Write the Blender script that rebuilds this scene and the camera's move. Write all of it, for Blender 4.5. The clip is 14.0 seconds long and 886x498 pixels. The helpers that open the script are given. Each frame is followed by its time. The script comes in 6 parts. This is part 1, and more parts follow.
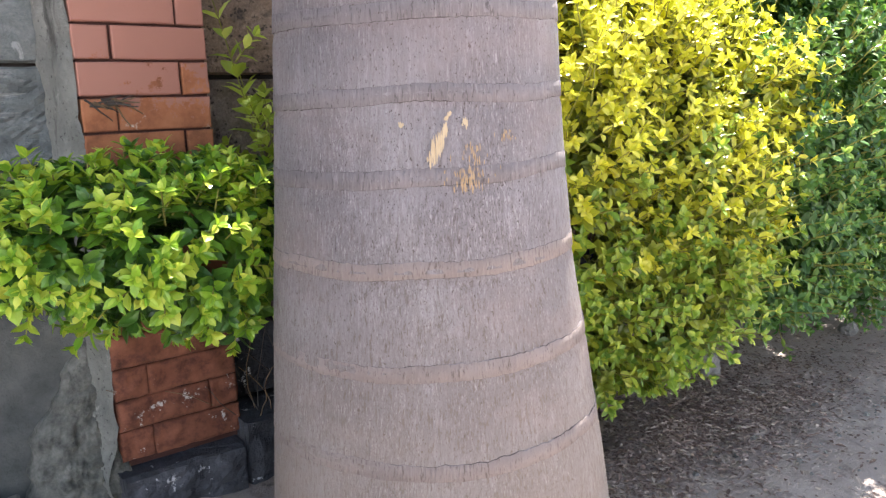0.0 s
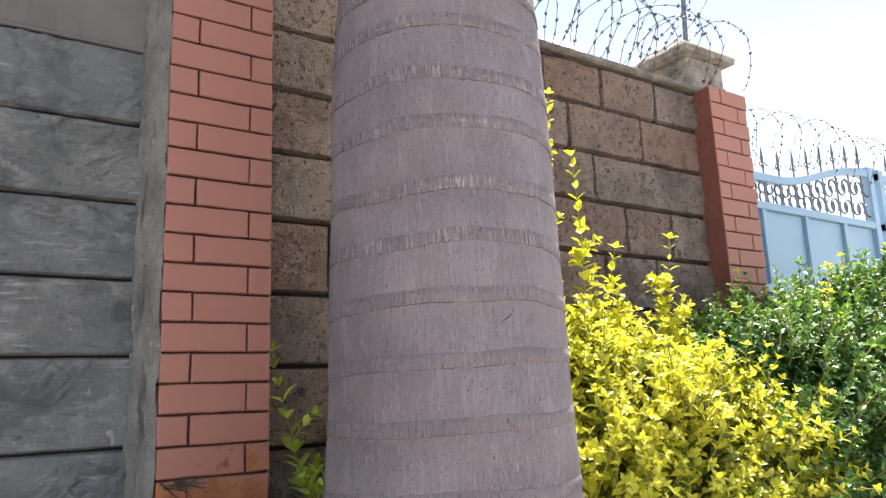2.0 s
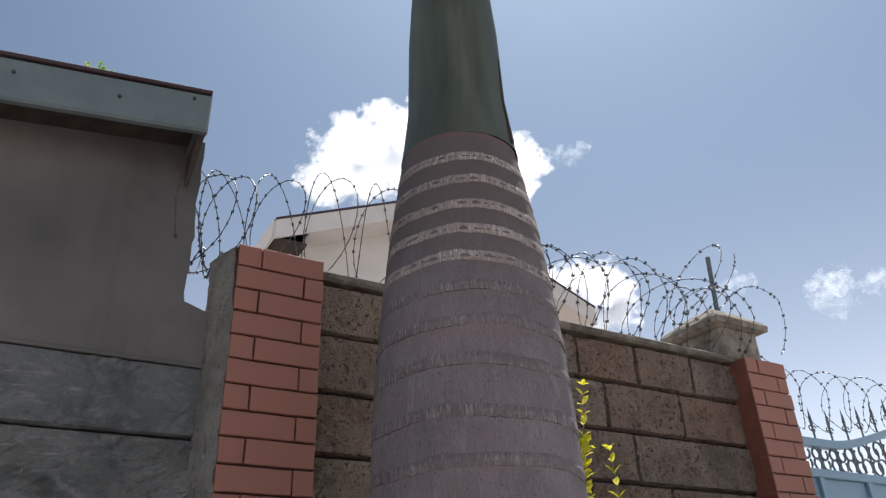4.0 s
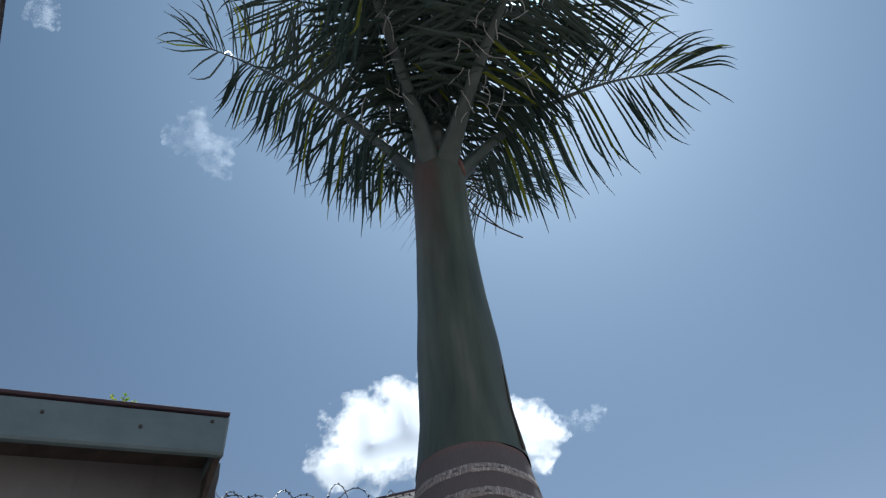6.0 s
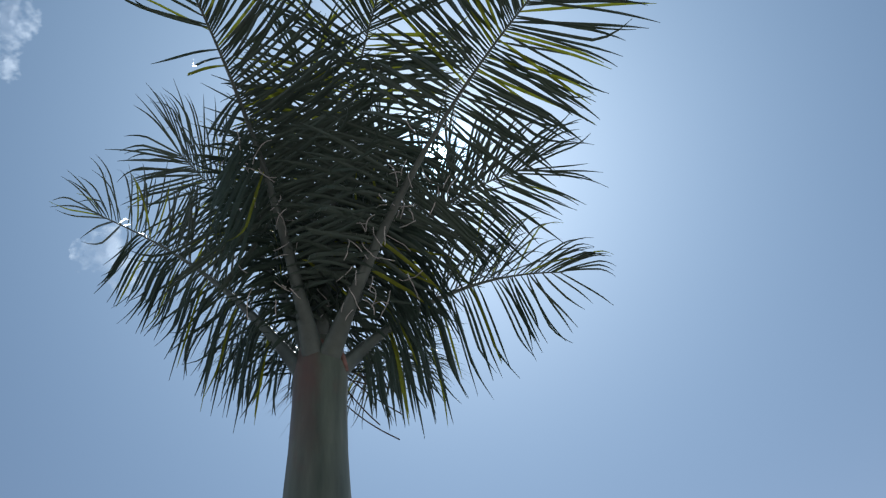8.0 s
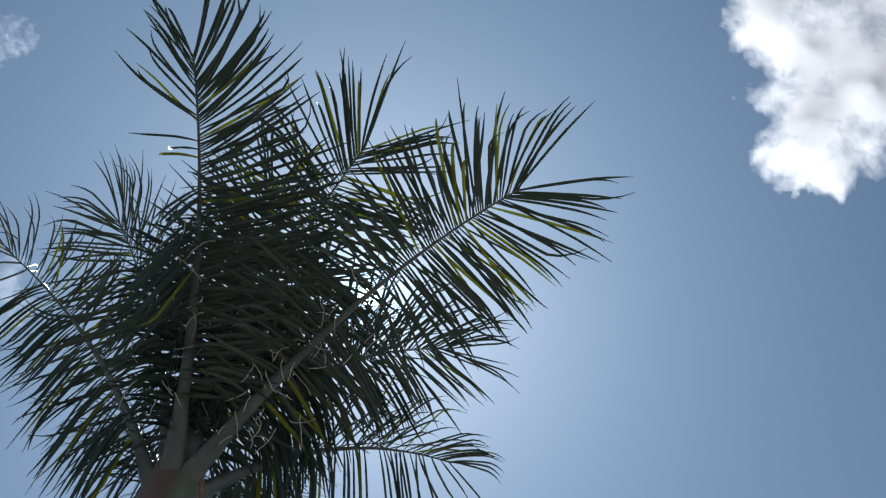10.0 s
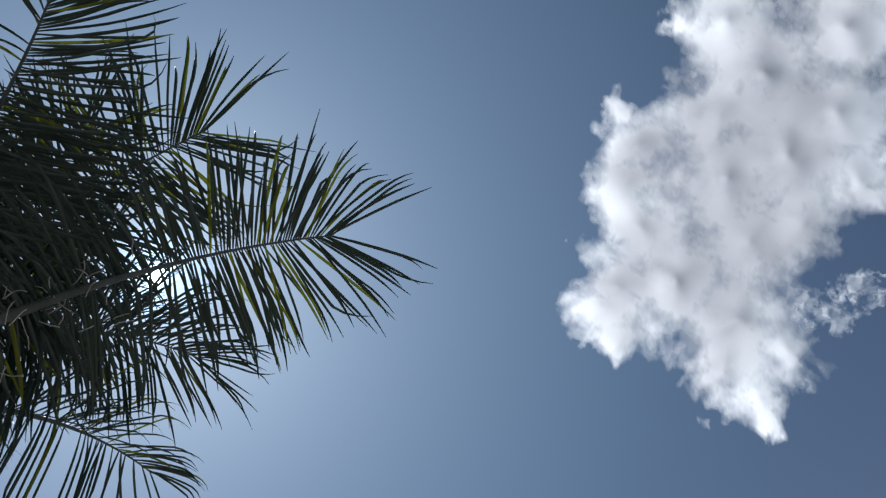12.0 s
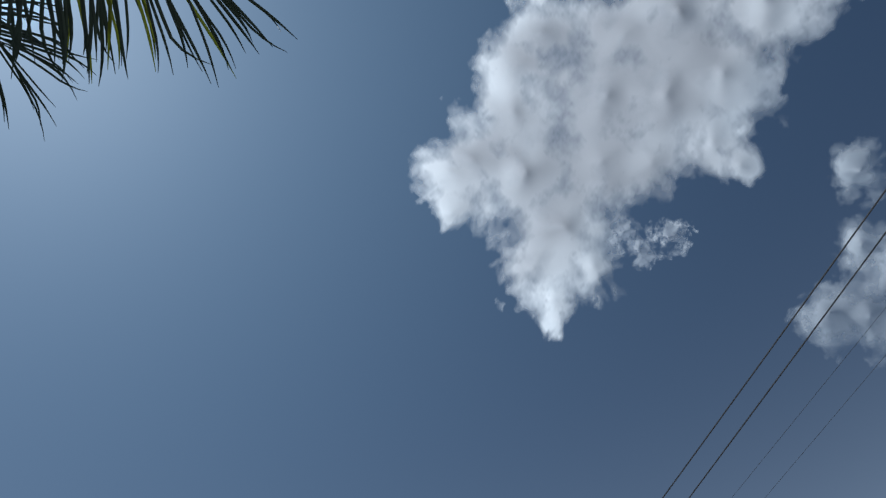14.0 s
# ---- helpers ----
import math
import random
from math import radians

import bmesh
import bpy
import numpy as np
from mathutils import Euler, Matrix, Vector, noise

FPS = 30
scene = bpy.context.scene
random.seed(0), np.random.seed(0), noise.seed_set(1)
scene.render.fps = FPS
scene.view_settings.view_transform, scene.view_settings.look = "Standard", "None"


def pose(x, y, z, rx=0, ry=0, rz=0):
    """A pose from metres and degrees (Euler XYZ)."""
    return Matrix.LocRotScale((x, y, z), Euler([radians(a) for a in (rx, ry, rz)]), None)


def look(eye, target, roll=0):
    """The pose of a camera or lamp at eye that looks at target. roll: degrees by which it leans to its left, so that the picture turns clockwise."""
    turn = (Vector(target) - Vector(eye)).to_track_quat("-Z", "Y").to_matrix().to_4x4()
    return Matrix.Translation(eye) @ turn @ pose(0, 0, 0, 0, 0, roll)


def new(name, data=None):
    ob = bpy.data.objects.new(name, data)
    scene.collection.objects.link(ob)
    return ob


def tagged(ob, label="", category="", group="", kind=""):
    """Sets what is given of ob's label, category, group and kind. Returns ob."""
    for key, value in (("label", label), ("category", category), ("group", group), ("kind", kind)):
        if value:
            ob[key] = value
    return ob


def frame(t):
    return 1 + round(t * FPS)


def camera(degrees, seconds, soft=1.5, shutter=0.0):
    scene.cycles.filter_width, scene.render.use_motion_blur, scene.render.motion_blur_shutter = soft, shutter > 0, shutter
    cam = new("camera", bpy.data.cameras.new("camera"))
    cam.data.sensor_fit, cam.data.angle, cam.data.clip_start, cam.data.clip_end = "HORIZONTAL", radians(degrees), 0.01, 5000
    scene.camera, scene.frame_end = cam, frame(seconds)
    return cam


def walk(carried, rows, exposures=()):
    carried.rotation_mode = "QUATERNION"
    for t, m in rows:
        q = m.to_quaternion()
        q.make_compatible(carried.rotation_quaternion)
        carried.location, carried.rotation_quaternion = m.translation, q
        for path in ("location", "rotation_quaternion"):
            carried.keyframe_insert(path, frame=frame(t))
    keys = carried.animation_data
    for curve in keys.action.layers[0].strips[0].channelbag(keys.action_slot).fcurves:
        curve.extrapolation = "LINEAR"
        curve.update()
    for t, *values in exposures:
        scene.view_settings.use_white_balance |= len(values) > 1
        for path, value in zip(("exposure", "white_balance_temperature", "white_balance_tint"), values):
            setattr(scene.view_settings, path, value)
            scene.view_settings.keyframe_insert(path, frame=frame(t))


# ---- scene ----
cam = camera(62.1, 14.0, soft=1.3)
PATH = [
    (0, (-0.376, -1.801, 0.937), (0.811, -0.243, 0.532), -1.6),
    (0.5, (-0.378, -1.832, 0.987), (0.809, -0.232, 0.815), -2.1),
    (1, (-0.388, -1.87, 1.039), (0.771, -0.241, 1.106), -2.5),
    (1.5, (-0.412, -1.924, 1.087), (0.712, -0.286, 1.319), -2.3),
    (2, (-0.448, -1.997, 1.141), (0.643, -0.367, 1.531), -2.2),
    (2.5, (-0.474, -2.023, 1.185), (0.576, -0.408, 1.726), -2.1),
    (3, (-0.5, -2.042, 1.228), (0.525, -0.469, 1.92), -2.5),
    (3.2, (-0.504, -2.081, 1.257), (0.5, -0.517, 1.996), -2.5),
    (5.3, (-0.531, -2.189, 1.379), (0.22, -0.936, 2.745), -4.5),
    (5.5, (-0.578, -2.192, 1.373), (0.173, -1.002, 2.794), -5.5),
    (6, (-0.567, -2.289, 1.377), (0.116, -1.191, 2.903), -7.0),
    (6.5, (-0.603, -2.333, 1.433), (0.054, -1.347, 3.044), -10.0),
    (7, (-0.641, -2.441, 1.42), (0.042, -1.575, 3.089), -13.7),
    (7.5, (-0.617, -2.521, 1.471), (0.096, -1.721, 3.159), -15.8),
    (8, (-0.548, -2.606, 1.502), (0.199, -1.887, 3.212), -15.3),
    (8.2, (-0.532, -2.6, 1.547), (0.215, -1.919, 3.273), -15.1),
    (10.3, (-0.597, -2.633, 1.533), (0.043, -2.388, 3.412), -15.2),
    (10.5, (-0.595, -2.647, 1.536), (0.036, -2.427, 3.421), -15.6),
    (11, (-0.58, -2.66, 1.524), (0.062, -2.577, 3.417), -21.1),
    (11.5, (-0.574, -2.681, 1.533), (0.113, -2.73, 3.411), -24.6),
    (12, (-0.571, -2.699, 1.514), (0.167, -2.909, 3.361), -28.1),
    (12.5, (-0.52, -2.723, 1.549), (0.252, -3.044, 3.366), -28.2),
    (13, (-0.496, -2.728, 1.525), (0.38, -3.173, 3.267), -25.6),
    (13.5, (-0.441, -2.742, 1.545), (0.549, -3.267, 3.201), -22.0),
    (14, (-0.389, -2.763, 1.533), (0.72, -3.335, 3.095), -18.3),
]

EXPOSURES = [(0.0, 2.46, 6750, 11), (0.5, 2.03, 6800, 11), (1.0, 1.82, 6750, 11), (2.0, 1.77, 6750, 12), (2.6, 1.67, 6850, 13), (3.2, 1.14, 7000, 15), (5.3, 0.0, 5800, 5), (8.2, 0.33, 6000, 7), (10.3, 0.0, 6000, 8), (12.0, -0.30, 5850, 8), (13.0, -0.48, 5750, 7), (14.0, -0.76, 5480, 4)]
walk(cam, [(t, look(eye, target, roll)) for t, eye, target, roll in PATH], EXPOSURES)

# ---- world, sun ----
SUN_DIR = Vector((0.314, 0.263, 0.921)).normalized()
SUN_EL = math.asin(SUN_DIR.z)
SUN_AZ = math.atan2(SUN_DIR.x, SUN_DIR.y)      # clockwise from +y

world = bpy.data.worlds.new("sky")
scene.world = world
world.use_nodes = True
wn, wl = world.node_tree.nodes, world.node_tree.links
wn.clear()
sky = wn.new("ShaderNodeTexSky")
sky.sky_type = "NISHITA"
sky.sun_disc = False
sky.sun_elevation = SUN_EL
sky.sun_rotation = SUN_AZ
sky.air_density = 1.0
sky.dust_density = 0.65
sky.ozone_density = 1.2
w_geo = wn.new("ShaderNodeTexCoord")
w_dot = wn.new("ShaderNodeVectorMath")
w_dot.operation = "DOT_PRODUCT"
w_nor = wn.new("ShaderNodeVectorMath")
w_nor.operation = "NORMALIZE"
wl.new(w_geo.outputs["Generated"], w_nor.inputs[0])
wl.new(w_nor.outputs[0], w_dot.inputs[0])
w_dot.inputs[1].default_value = SUN_DIR


def w_pow(exponent, gain):
    """One lobe of the bright haze round the sun."""
    c = wn.new("ShaderNodeMath")
    c.operation = "MAXIMUM"
    c.inputs[1].default_value = 0.0
    wl.new(w_dot.outputs["Value"], c.inputs[0])
    p = wn.new("ShaderNodeMath")
    p.operation = "POWER"
    p.inputs[1].default_value = exponent
    wl.new(c.outputs[0], p.inputs[0])
    g = wn.new("ShaderNodeMath")
    g.operation = "MULTIPLY"
    g.inputs[1].default_value = gain
    wl.new(p.outputs[0], g.inputs[0])
    return g


def w_sum(a, b):
    s = wn.new("ShaderNodeMath")
    s.operation = "ADD"
    wl.new(a.outputs[0], s.inputs[0])
    wl.new(b.outputs[0], s.inputs[1])
    return s


aureole = w_sum(w_sum(w_pow(4.2, 0.285), w_pow(30.0, 0.15)), w_sum(w_pow(900.0, 1.6), w_pow(40000.0, 220.0)))
w_bg = wn.new("ShaderNodeBackground")
w_bg.inputs["Strength"].default_value = 0.050
wl.new(sky.outputs[0], w_bg.inputs["Color"])
w_glow = wn.new("ShaderNodeBackground")
w_glow.inputs["Color"].default_value = (0.50, 0.77, 1.0, 1)
wl.new(aureole.outputs[0], w_glow.inputs["Strength"])
# pale haze towards the horizon
w_sep = wn.new("ShaderNodeSeparateXYZ")
wl.new(w_nor.outputs[0], w_sep.inputs[0])
w_low = wn.new("ShaderNodeMath")
w_low.operation = "SUBTRACT"
w_low.use_clamp = True
w_low.inputs[0].default_value = 1.0
wl.new(w_sep.outputs["Z"], w_low.inputs[1])
w_cube = wn.new("ShaderNodeMath")
w_cube.operation = "POWER"
w_cube.inputs[1].default_value = 4.0
wl.new(w_low.outputs[0], w_cube.inputs[0])
w_fog = wn.new("ShaderNodeMath")
w_fog.operation = "MULTIPLY"
w_fog.inputs[1].default_value = 1.0
wl.new(w_cube.outputs[0], w_fog.inputs[0])
w_haze = wn.new("ShaderNodeBackground")
w_haze.inputs["Color"].default_value = (0.92, 0.95, 1.0, 1)
wl.new(w_fog.outputs[0], w_haze.inputs["Strength"])
w_two = wn.new("ShaderNodeAddShader")
wl.new(w_haze.outputs[0], w_two.inputs[0])
wl.new(w_bg.outputs[0], w_two.inputs[1])
w_add = wn.new("ShaderNodeAddShader")
wl.new(w_two.outputs[0], w_add.inputs[0])
wl.new(w_glow.outputs[0], w_add.inputs[1])
w_out = wn.new("ShaderNodeOutputWorld")
wl.new(w_add.outputs[0], w_out.inputs["Surface"])

sun_data = bpy.data.lights.new("sun", "SUN")
sun_data.energy = 5.0
sun_data.angle = radians(0.53)
sun_data.color = (1.0, 0.96, 0.90)
sun = new("sun", sun_data)
sun.matrix_world = look(SUN_DIR * 50, (0, 0, 0))


# ---- materials ----
class Mat:
    """A node material with a few short helpers."""

    def __init__(self, name):
        self.m = bpy.data.materials.new(name)
        self.m.use_nodes = True
        self.n, self.l = self.m.node_tree.nodes, self.m.node_tree.links
        self.p = self.n["Principled BSDF"]
        self.out = self.n["Material Output"]
        self.co = self.n.new("ShaderNodeTexCoord").outputs["Object"]

    def put(self, a, b):
        self.l.new(a, b)

    def mapped(self, scale, offset=None):
        k = self.n.new("ShaderNodeMapping")
        k.inputs["Scale"].default_value = scale
        self.put(self.co, k.inputs["Vector"])
        if offset is not None:
            self.put(offset, k.inputs["Location"])
        return k.outputs[0]

    def noise(self, scale, detail=5.0, rough=0.6, vec=None, distort=0.0):
        t = self.n.new("ShaderNodeTexNoise")
        t.inputs["Scale"].default_value = scale
        t.inputs["Detail"].default_value = detail
        t.inputs["Roughness"].default_value = rough
        t.inputs["Distortion"].default_value = distort
        self.put(vec if vec is not None else self.co, t.inputs["Vector"])
        return t.outputs["Fac"]

    def ramp(self, fac, stops):
        r = self.n.new("ShaderNodeValToRGB")
        e = r.color_ramp.elements
        while len(e) < len(stops):
            e.new(0.5)
        for el, (pos, col) in zip(e, stops):
            el.position = pos
            el.color = (*col, 1) if len(col) == 3 else col
        self.put(fac, r.inputs[0])
        return r.outputs[0]

    def grey(self, fac, lo, hi):
        return self.ramp(fac, [(lo, (0, 0, 0)), (hi, (1, 1, 1))])

    def mix(self, fac, a, b, mode="MIX"):
        x = self.n.new("ShaderNodeMix")
        x.data_type = "RGBA"
        x.blend_type = mode
        for value, sock in ((fac, x.inputs[0]), (a, x.inputs[6]), (b, x.inputs[7])):
            if isinstance(value, (int, float)):
                sock.default_value = value
            elif isinstance(value, tuple):
                sock.default_value = (*value, 1)
            else:
                self.put(value, sock)
        return x.outputs[2]

    def math(self, op, a, b=0.0):
        x = self.n.new("ShaderNodeMath")
        x.operation = op
        for value, sock in ((a, x.inputs[0]), (b, x.inputs[1])):
            if isinstance(value, (int, float)):
                sock.default_value = value
            else:
                self.put(value, sock)
        return x.outputs[0]

    def bump(self, height, strength, distance=0.01):
        b = self.n.new("ShaderNodeBump")
        b.inputs["Strength"].default_value = strength
        b.inputs["Distance"].default_value = distance
        self.put(height, b.inputs["Height"])
        self.put(b.outputs[0], self.p.inputs["Normal"])

    def finish(self, colour, rough=0.8, metal=0.0, spec=0.4):
        if isinstance(colour, tuple):
            self.p.inputs["Base Color"].default_value = (*colour, 1)
        else:
            self.put(colour, self.p.inputs["Base Color"])
        if isinstance(rough, (int, float)):
            self.p.inputs["Roughness"].default_value = rough
        else:
            self.put(rough, self.p.inputs["Roughness"])
        self.p.inputs["Metallic"].default_value = metal
        self.p.inputs["Specular IOR Level"].default_value = spec
        return self.m

    def random(self):
        return self.n.new("ShaderNodeObjectInfo").outputs["Random"]

    def island(self):
        return self.n.new("ShaderNodeNewGeometry").outputs["Random Per Island"]

    def height(self):
        g = self.n.new("ShaderNodeNewGeometry")
        s = self.n.new("ShaderNodeSeparateXYZ")
        self.put(g.outputs["Position"], s.inputs[0])
        return s.outputs["Z"]

    def world(self):
        self.co = self.n.new("ShaderNodeNewGeometry").outputs["Position"]
        return self


def mat_cement_block():
    m = Mat("cement_washed_block").world()
    n1, n2 = m.noise(3.2, 7, 0.65), m.noise(38, 6, 0.7)
    streak = m.noise(9, 5, 0.6, m.mapped((1.0, 1.0, 2.6)), 1.6)
    c = m.ramp(n1, [(0.3, (0.095, 0.108, 0.106)), (0.5, (0.185, 0.198, 0.194)), (0.7, (0.30, 0.31, 0.298))])
    swirl = m.noise(8, 5, 0.6, m.mapped((1.0, 1.0, 1.8)), 1.2)
    c = m.mix(m.math("MULTIPLY", m.grey(swirl, 0.50, 0.66), 0.8), c, (0.34, 0.355, 0.35))
    arcs = m.noise(3.5, 5, 0.6, m.mapped((1.0, 1.0, 1.6)), 1.4)
    c = m.mix(m.math("MULTIPLY", m.grey(arcs, 0.53, 0.64), 0.7), c, (0.055, 0.062, 0.062))
    c = m.mix(m.grey(streak, 0.62, 0.70), c, (0.09, 0.10, 0.10))
    c = m.mix(m.grey(n2, 0.60, 0.72), c, (0.06, 0.066, 0.066))
    grain = m.noise(95, 6, 0.8)
    c = m.mix(m.math("MULTIPLY", m.grey(grain, 0.36, 0.60), 0.55), m.mix(0.5, c, (0.05, 0.058, 0.058)), c)
    rot = m.n.new("ShaderNodeMapping")
    rot.inputs["Rotation"].default_value = (0.0, 0.9, 0.0)
    rot.inputs["Scale"].default_value = (3.0, 3.0, 34.0)
    m.put(m.co, rot.inputs["Vector"])
    scratch = m.math("MULTIPLY", m.grey(m.noise(2.2, 5, 0.7, rot.outputs[0]), 0.56, 0.66), m.grey(m.noise(4.5, 3, 0.5), 0.48, 0.62))
    c = m.mix(m.math("MULTIPLY", scratch, 0.85), c, (0.42, 0.44, 0.43))
    flick = m.grey(m.noise(28, 4, 0.7, m.mapped((1.0, 1.0, 0.55)), 0.8), 0.66, 0.71)
    c = m.mix(m.math("MULTIPLY", flick, 0.6), c, (0.46, 0.47, 0.46))
    moss = m.math("MULTIPLY", m.grey(m.noise(1.8, 5, 0.6), 0.52, 0.66), m.grey(m.noise(46, 5, 0.75), 0.48, 0.62))
    c = m.mix(m.math("MULTIPLY", moss, 0.45), c, (0.10, 0.115, 0.07))
    c = m.mix(m.math("MULTIPLY", m.random(), 0.35), c, (0.13, 0.155, 0.17))
    m.bump(m.math("ADD", m.math("MULTIPLY", n2, 0.8), m.math("ADD", streak, m.math("MULTIPLY", grain, 0.5))), 0.8, 0.014)
    return m.finish(c, 0.9)


def mat_plaster():
    m = Mat("grey_cement_plaster").world()
    n1, n2 = m.noise(1.5, 6, 0.6), m.noise(60, 5, 0.7)
    c = m.ramp(n1, [(0.3, (0.085, 0.085, 0.085)), (0.55, (0.135, 0.133, 0.13)), (0.75, (0.185, 0.18, 0.174))])
    run = m.noise(2.0, 4, 0.6, m.mapped((3.0, 3.0, 0.35)))
    c = m.mix(m.grey(run, 0.55, 0.72), c, (0.085, 0.08, 0.075))
    m.bump(n2, 0.3, 0.004)
    return m.finish(c, 0.92)


def mat_render_side():
    m = Mat("rough_cement_render").world()
    n1, n2, n3 = m.noise(7, 6, 0.65), m.noise(45, 6, 0.75), m.noise(5, 5, 0.6, m.mapped((3.0, 3.0, 0.6)))
    c = m.ramp(n1, [(0.3, (0.17, 0.175, 0.165)), (0.55, (0.29, 0.29, 0.268)), (0.8, (0.41, 0.40, 0.37))])
    c = m.mix(m.grey(n3, 0.58, 0.7), c, (0.10, 0.098, 0.09))
    c = m.mix(m.grey(m.noise(85, 4, 0.7), 0.60, 0.68), c, (0.055, 0.053, 0.05))
    c = m.mix(m.grey(m.noise(24, 6, 0.75), 0.58, 0.68), c, (0.40, 0.39, 0.36))
    m.bump(m.math("ADD", n2, m.math("MULTIPLY", n1, 1.6)), 1.0, 0.02)
    return m.finish(c, 0.92)


def mat_stone(name="brown_quarry_stone", low=(0.17, 0.138, 0.120), mid=(0.335, 0.272, 0.235), high=(0.49, 0.41, 0.345)):
    m = Mat(name).world()
    n1, n2, n3 = m.noise(4.5, 7, 0.68), m.noise(30, 6, 0.7), m.noise(120, 3, 0.6)
    c = m.ramp(n1, [(0.28, low), (0.47, mid), (0.68, high)])
    c = m.mix(m.math("MULTIPLY", m.grey(m.random(), 0.35, 1.0), 0.55), c, (0.40, 0.225, 0.155))
    c = m.mix(m.math("MULTIPLY", m.grey(m.noise(7.5, 6, 0.7, m.mapped((1.0, 1.0, 0.6))), 0.54, 0.68), 0.6), c, (0.085, 0.07, 0.064))
    c = m.mix(m.math("MULTIPLY", m.grey(n2, 0.57, 0.66), 0.55), c, (0.06, 0.048, 0.042))
    c = m.mix(m.grey(m.noise(11, 6, 0.7), 0.62, 0.72), c, (0.31, 0.28, 0.23))
    pits = m.grey(m.noise(62, 4, 0.65), 0.585, 0.64)
    c = m.mix(m.math("MULTIPLY", pits, 0.8), c, (0.045, 0.036, 0.032))
    c = m.mix(m.math("MULTIPLY", m.grey(m.noise(140, 4, 0.75), 0.4, 0.62), 0.5), m.mix(0.5, c, (0.05, 0.04, 0.034)), c)
    m.bump(m.math("SUBTRACT", m.math("ADD", m.math("MULTIPLY", n2, 1.3), m.math("MULTIPLY", n3, 0.5)), m.math("MULTIPLY", pits, 0.6)), 1.0, 0.018)
    return m.finish(c, 0.93)


def mat_mortar(name, colour):
    m = Mat(name).world()
    n = m.noise(50, 5, 0.7)
    c = m.mix(n, tuple(v * 0.6 for v in colour), tuple(v * 1.3 for v in colour))
    m.bump(n, 0.5, 0.004)
    return m.finish(c, 0.95)


def mat_brick():
    """Painted brick whose paint flakes off near the ground."""
    m = Mat("terracotta_painted_brick").world()
    z = m.height()
    n1, n2, n3 = m.noise(9, 6, 0.7), m.noise(70, 5, 0.7), m.noise(2.2, 4, 0.6)
    paint = m.mix(n3, (0.270, 0.122, 0.092), (0.330, 0.153, 0.117))
    paint = m.mix(m.math("MULTIPLY", m.random(), 0.35), paint, (0.33, 0.140, 0.100))
    raw = m.ramp(n1, [(0.3, (0.15, 0.055, 0.028)), (0.5, (0.30, 0.115, 0.055)), (0.75, (0.42, 0.18, 0.095))])
    raw = m.mix(m.grey(m.noise(16, 6, 0.7), 0.63, 0.70), raw, (0.55, 0.50, 0.44))
    old = m.math("SUBTRACT", 1.0, m.grey(m.math("ADD", z, m.math("MULTIPLY", n3, 0.3)), 0.48, 0.78))
    dull = m.ramp(m.noise(22, 6, 0.7), [(0.32, (0.055, 0.020, 0.014)), (0.5, (0.155, 0.056, 0.034)), (0.72, (0.235, 0.090, 0.054))])
    flecks = m.math("MULTIPLY", m.grey(m.noise(13, 6, 0.75), 0.60, 0.635), m.math("SUBTRACT", 1.0, m.grey(z, 0.16, 0.34)))
    raw = m.mix(old, raw, m.mix(flecks, dull, (0.60, 0.58, 0.56)))
    chips = m.math("ADD", m.math("MULTIPLY", m.noise(30, 8, 0.78), 0.35), m.math("MULTIPLY", n1, 0.25))
    worn = m.math("ADD", m.math("ADD", chips, m.math("MULTIPLY", m.random(), 0.10)), m.math("SUBTRACT", m.math("MULTIPLY", z, 0.70), 0.4))
    keep = m.grey(worn, 0.626, 0.634)
    c = m.mix(keep, raw, paint)
    c = m.mix(m.grey(n2, 0.66, 0.78), c, (0.20, 0.085, 0.06))
    m.bump(m.math("ADD", m.math("MULTIPLY", n2, 0.35), keep), 0.35, 0.004)
    return m.finish(c, m.mix(keep, (0.95, 0.95, 0.95), (0.62, 0.62, 0.62)))


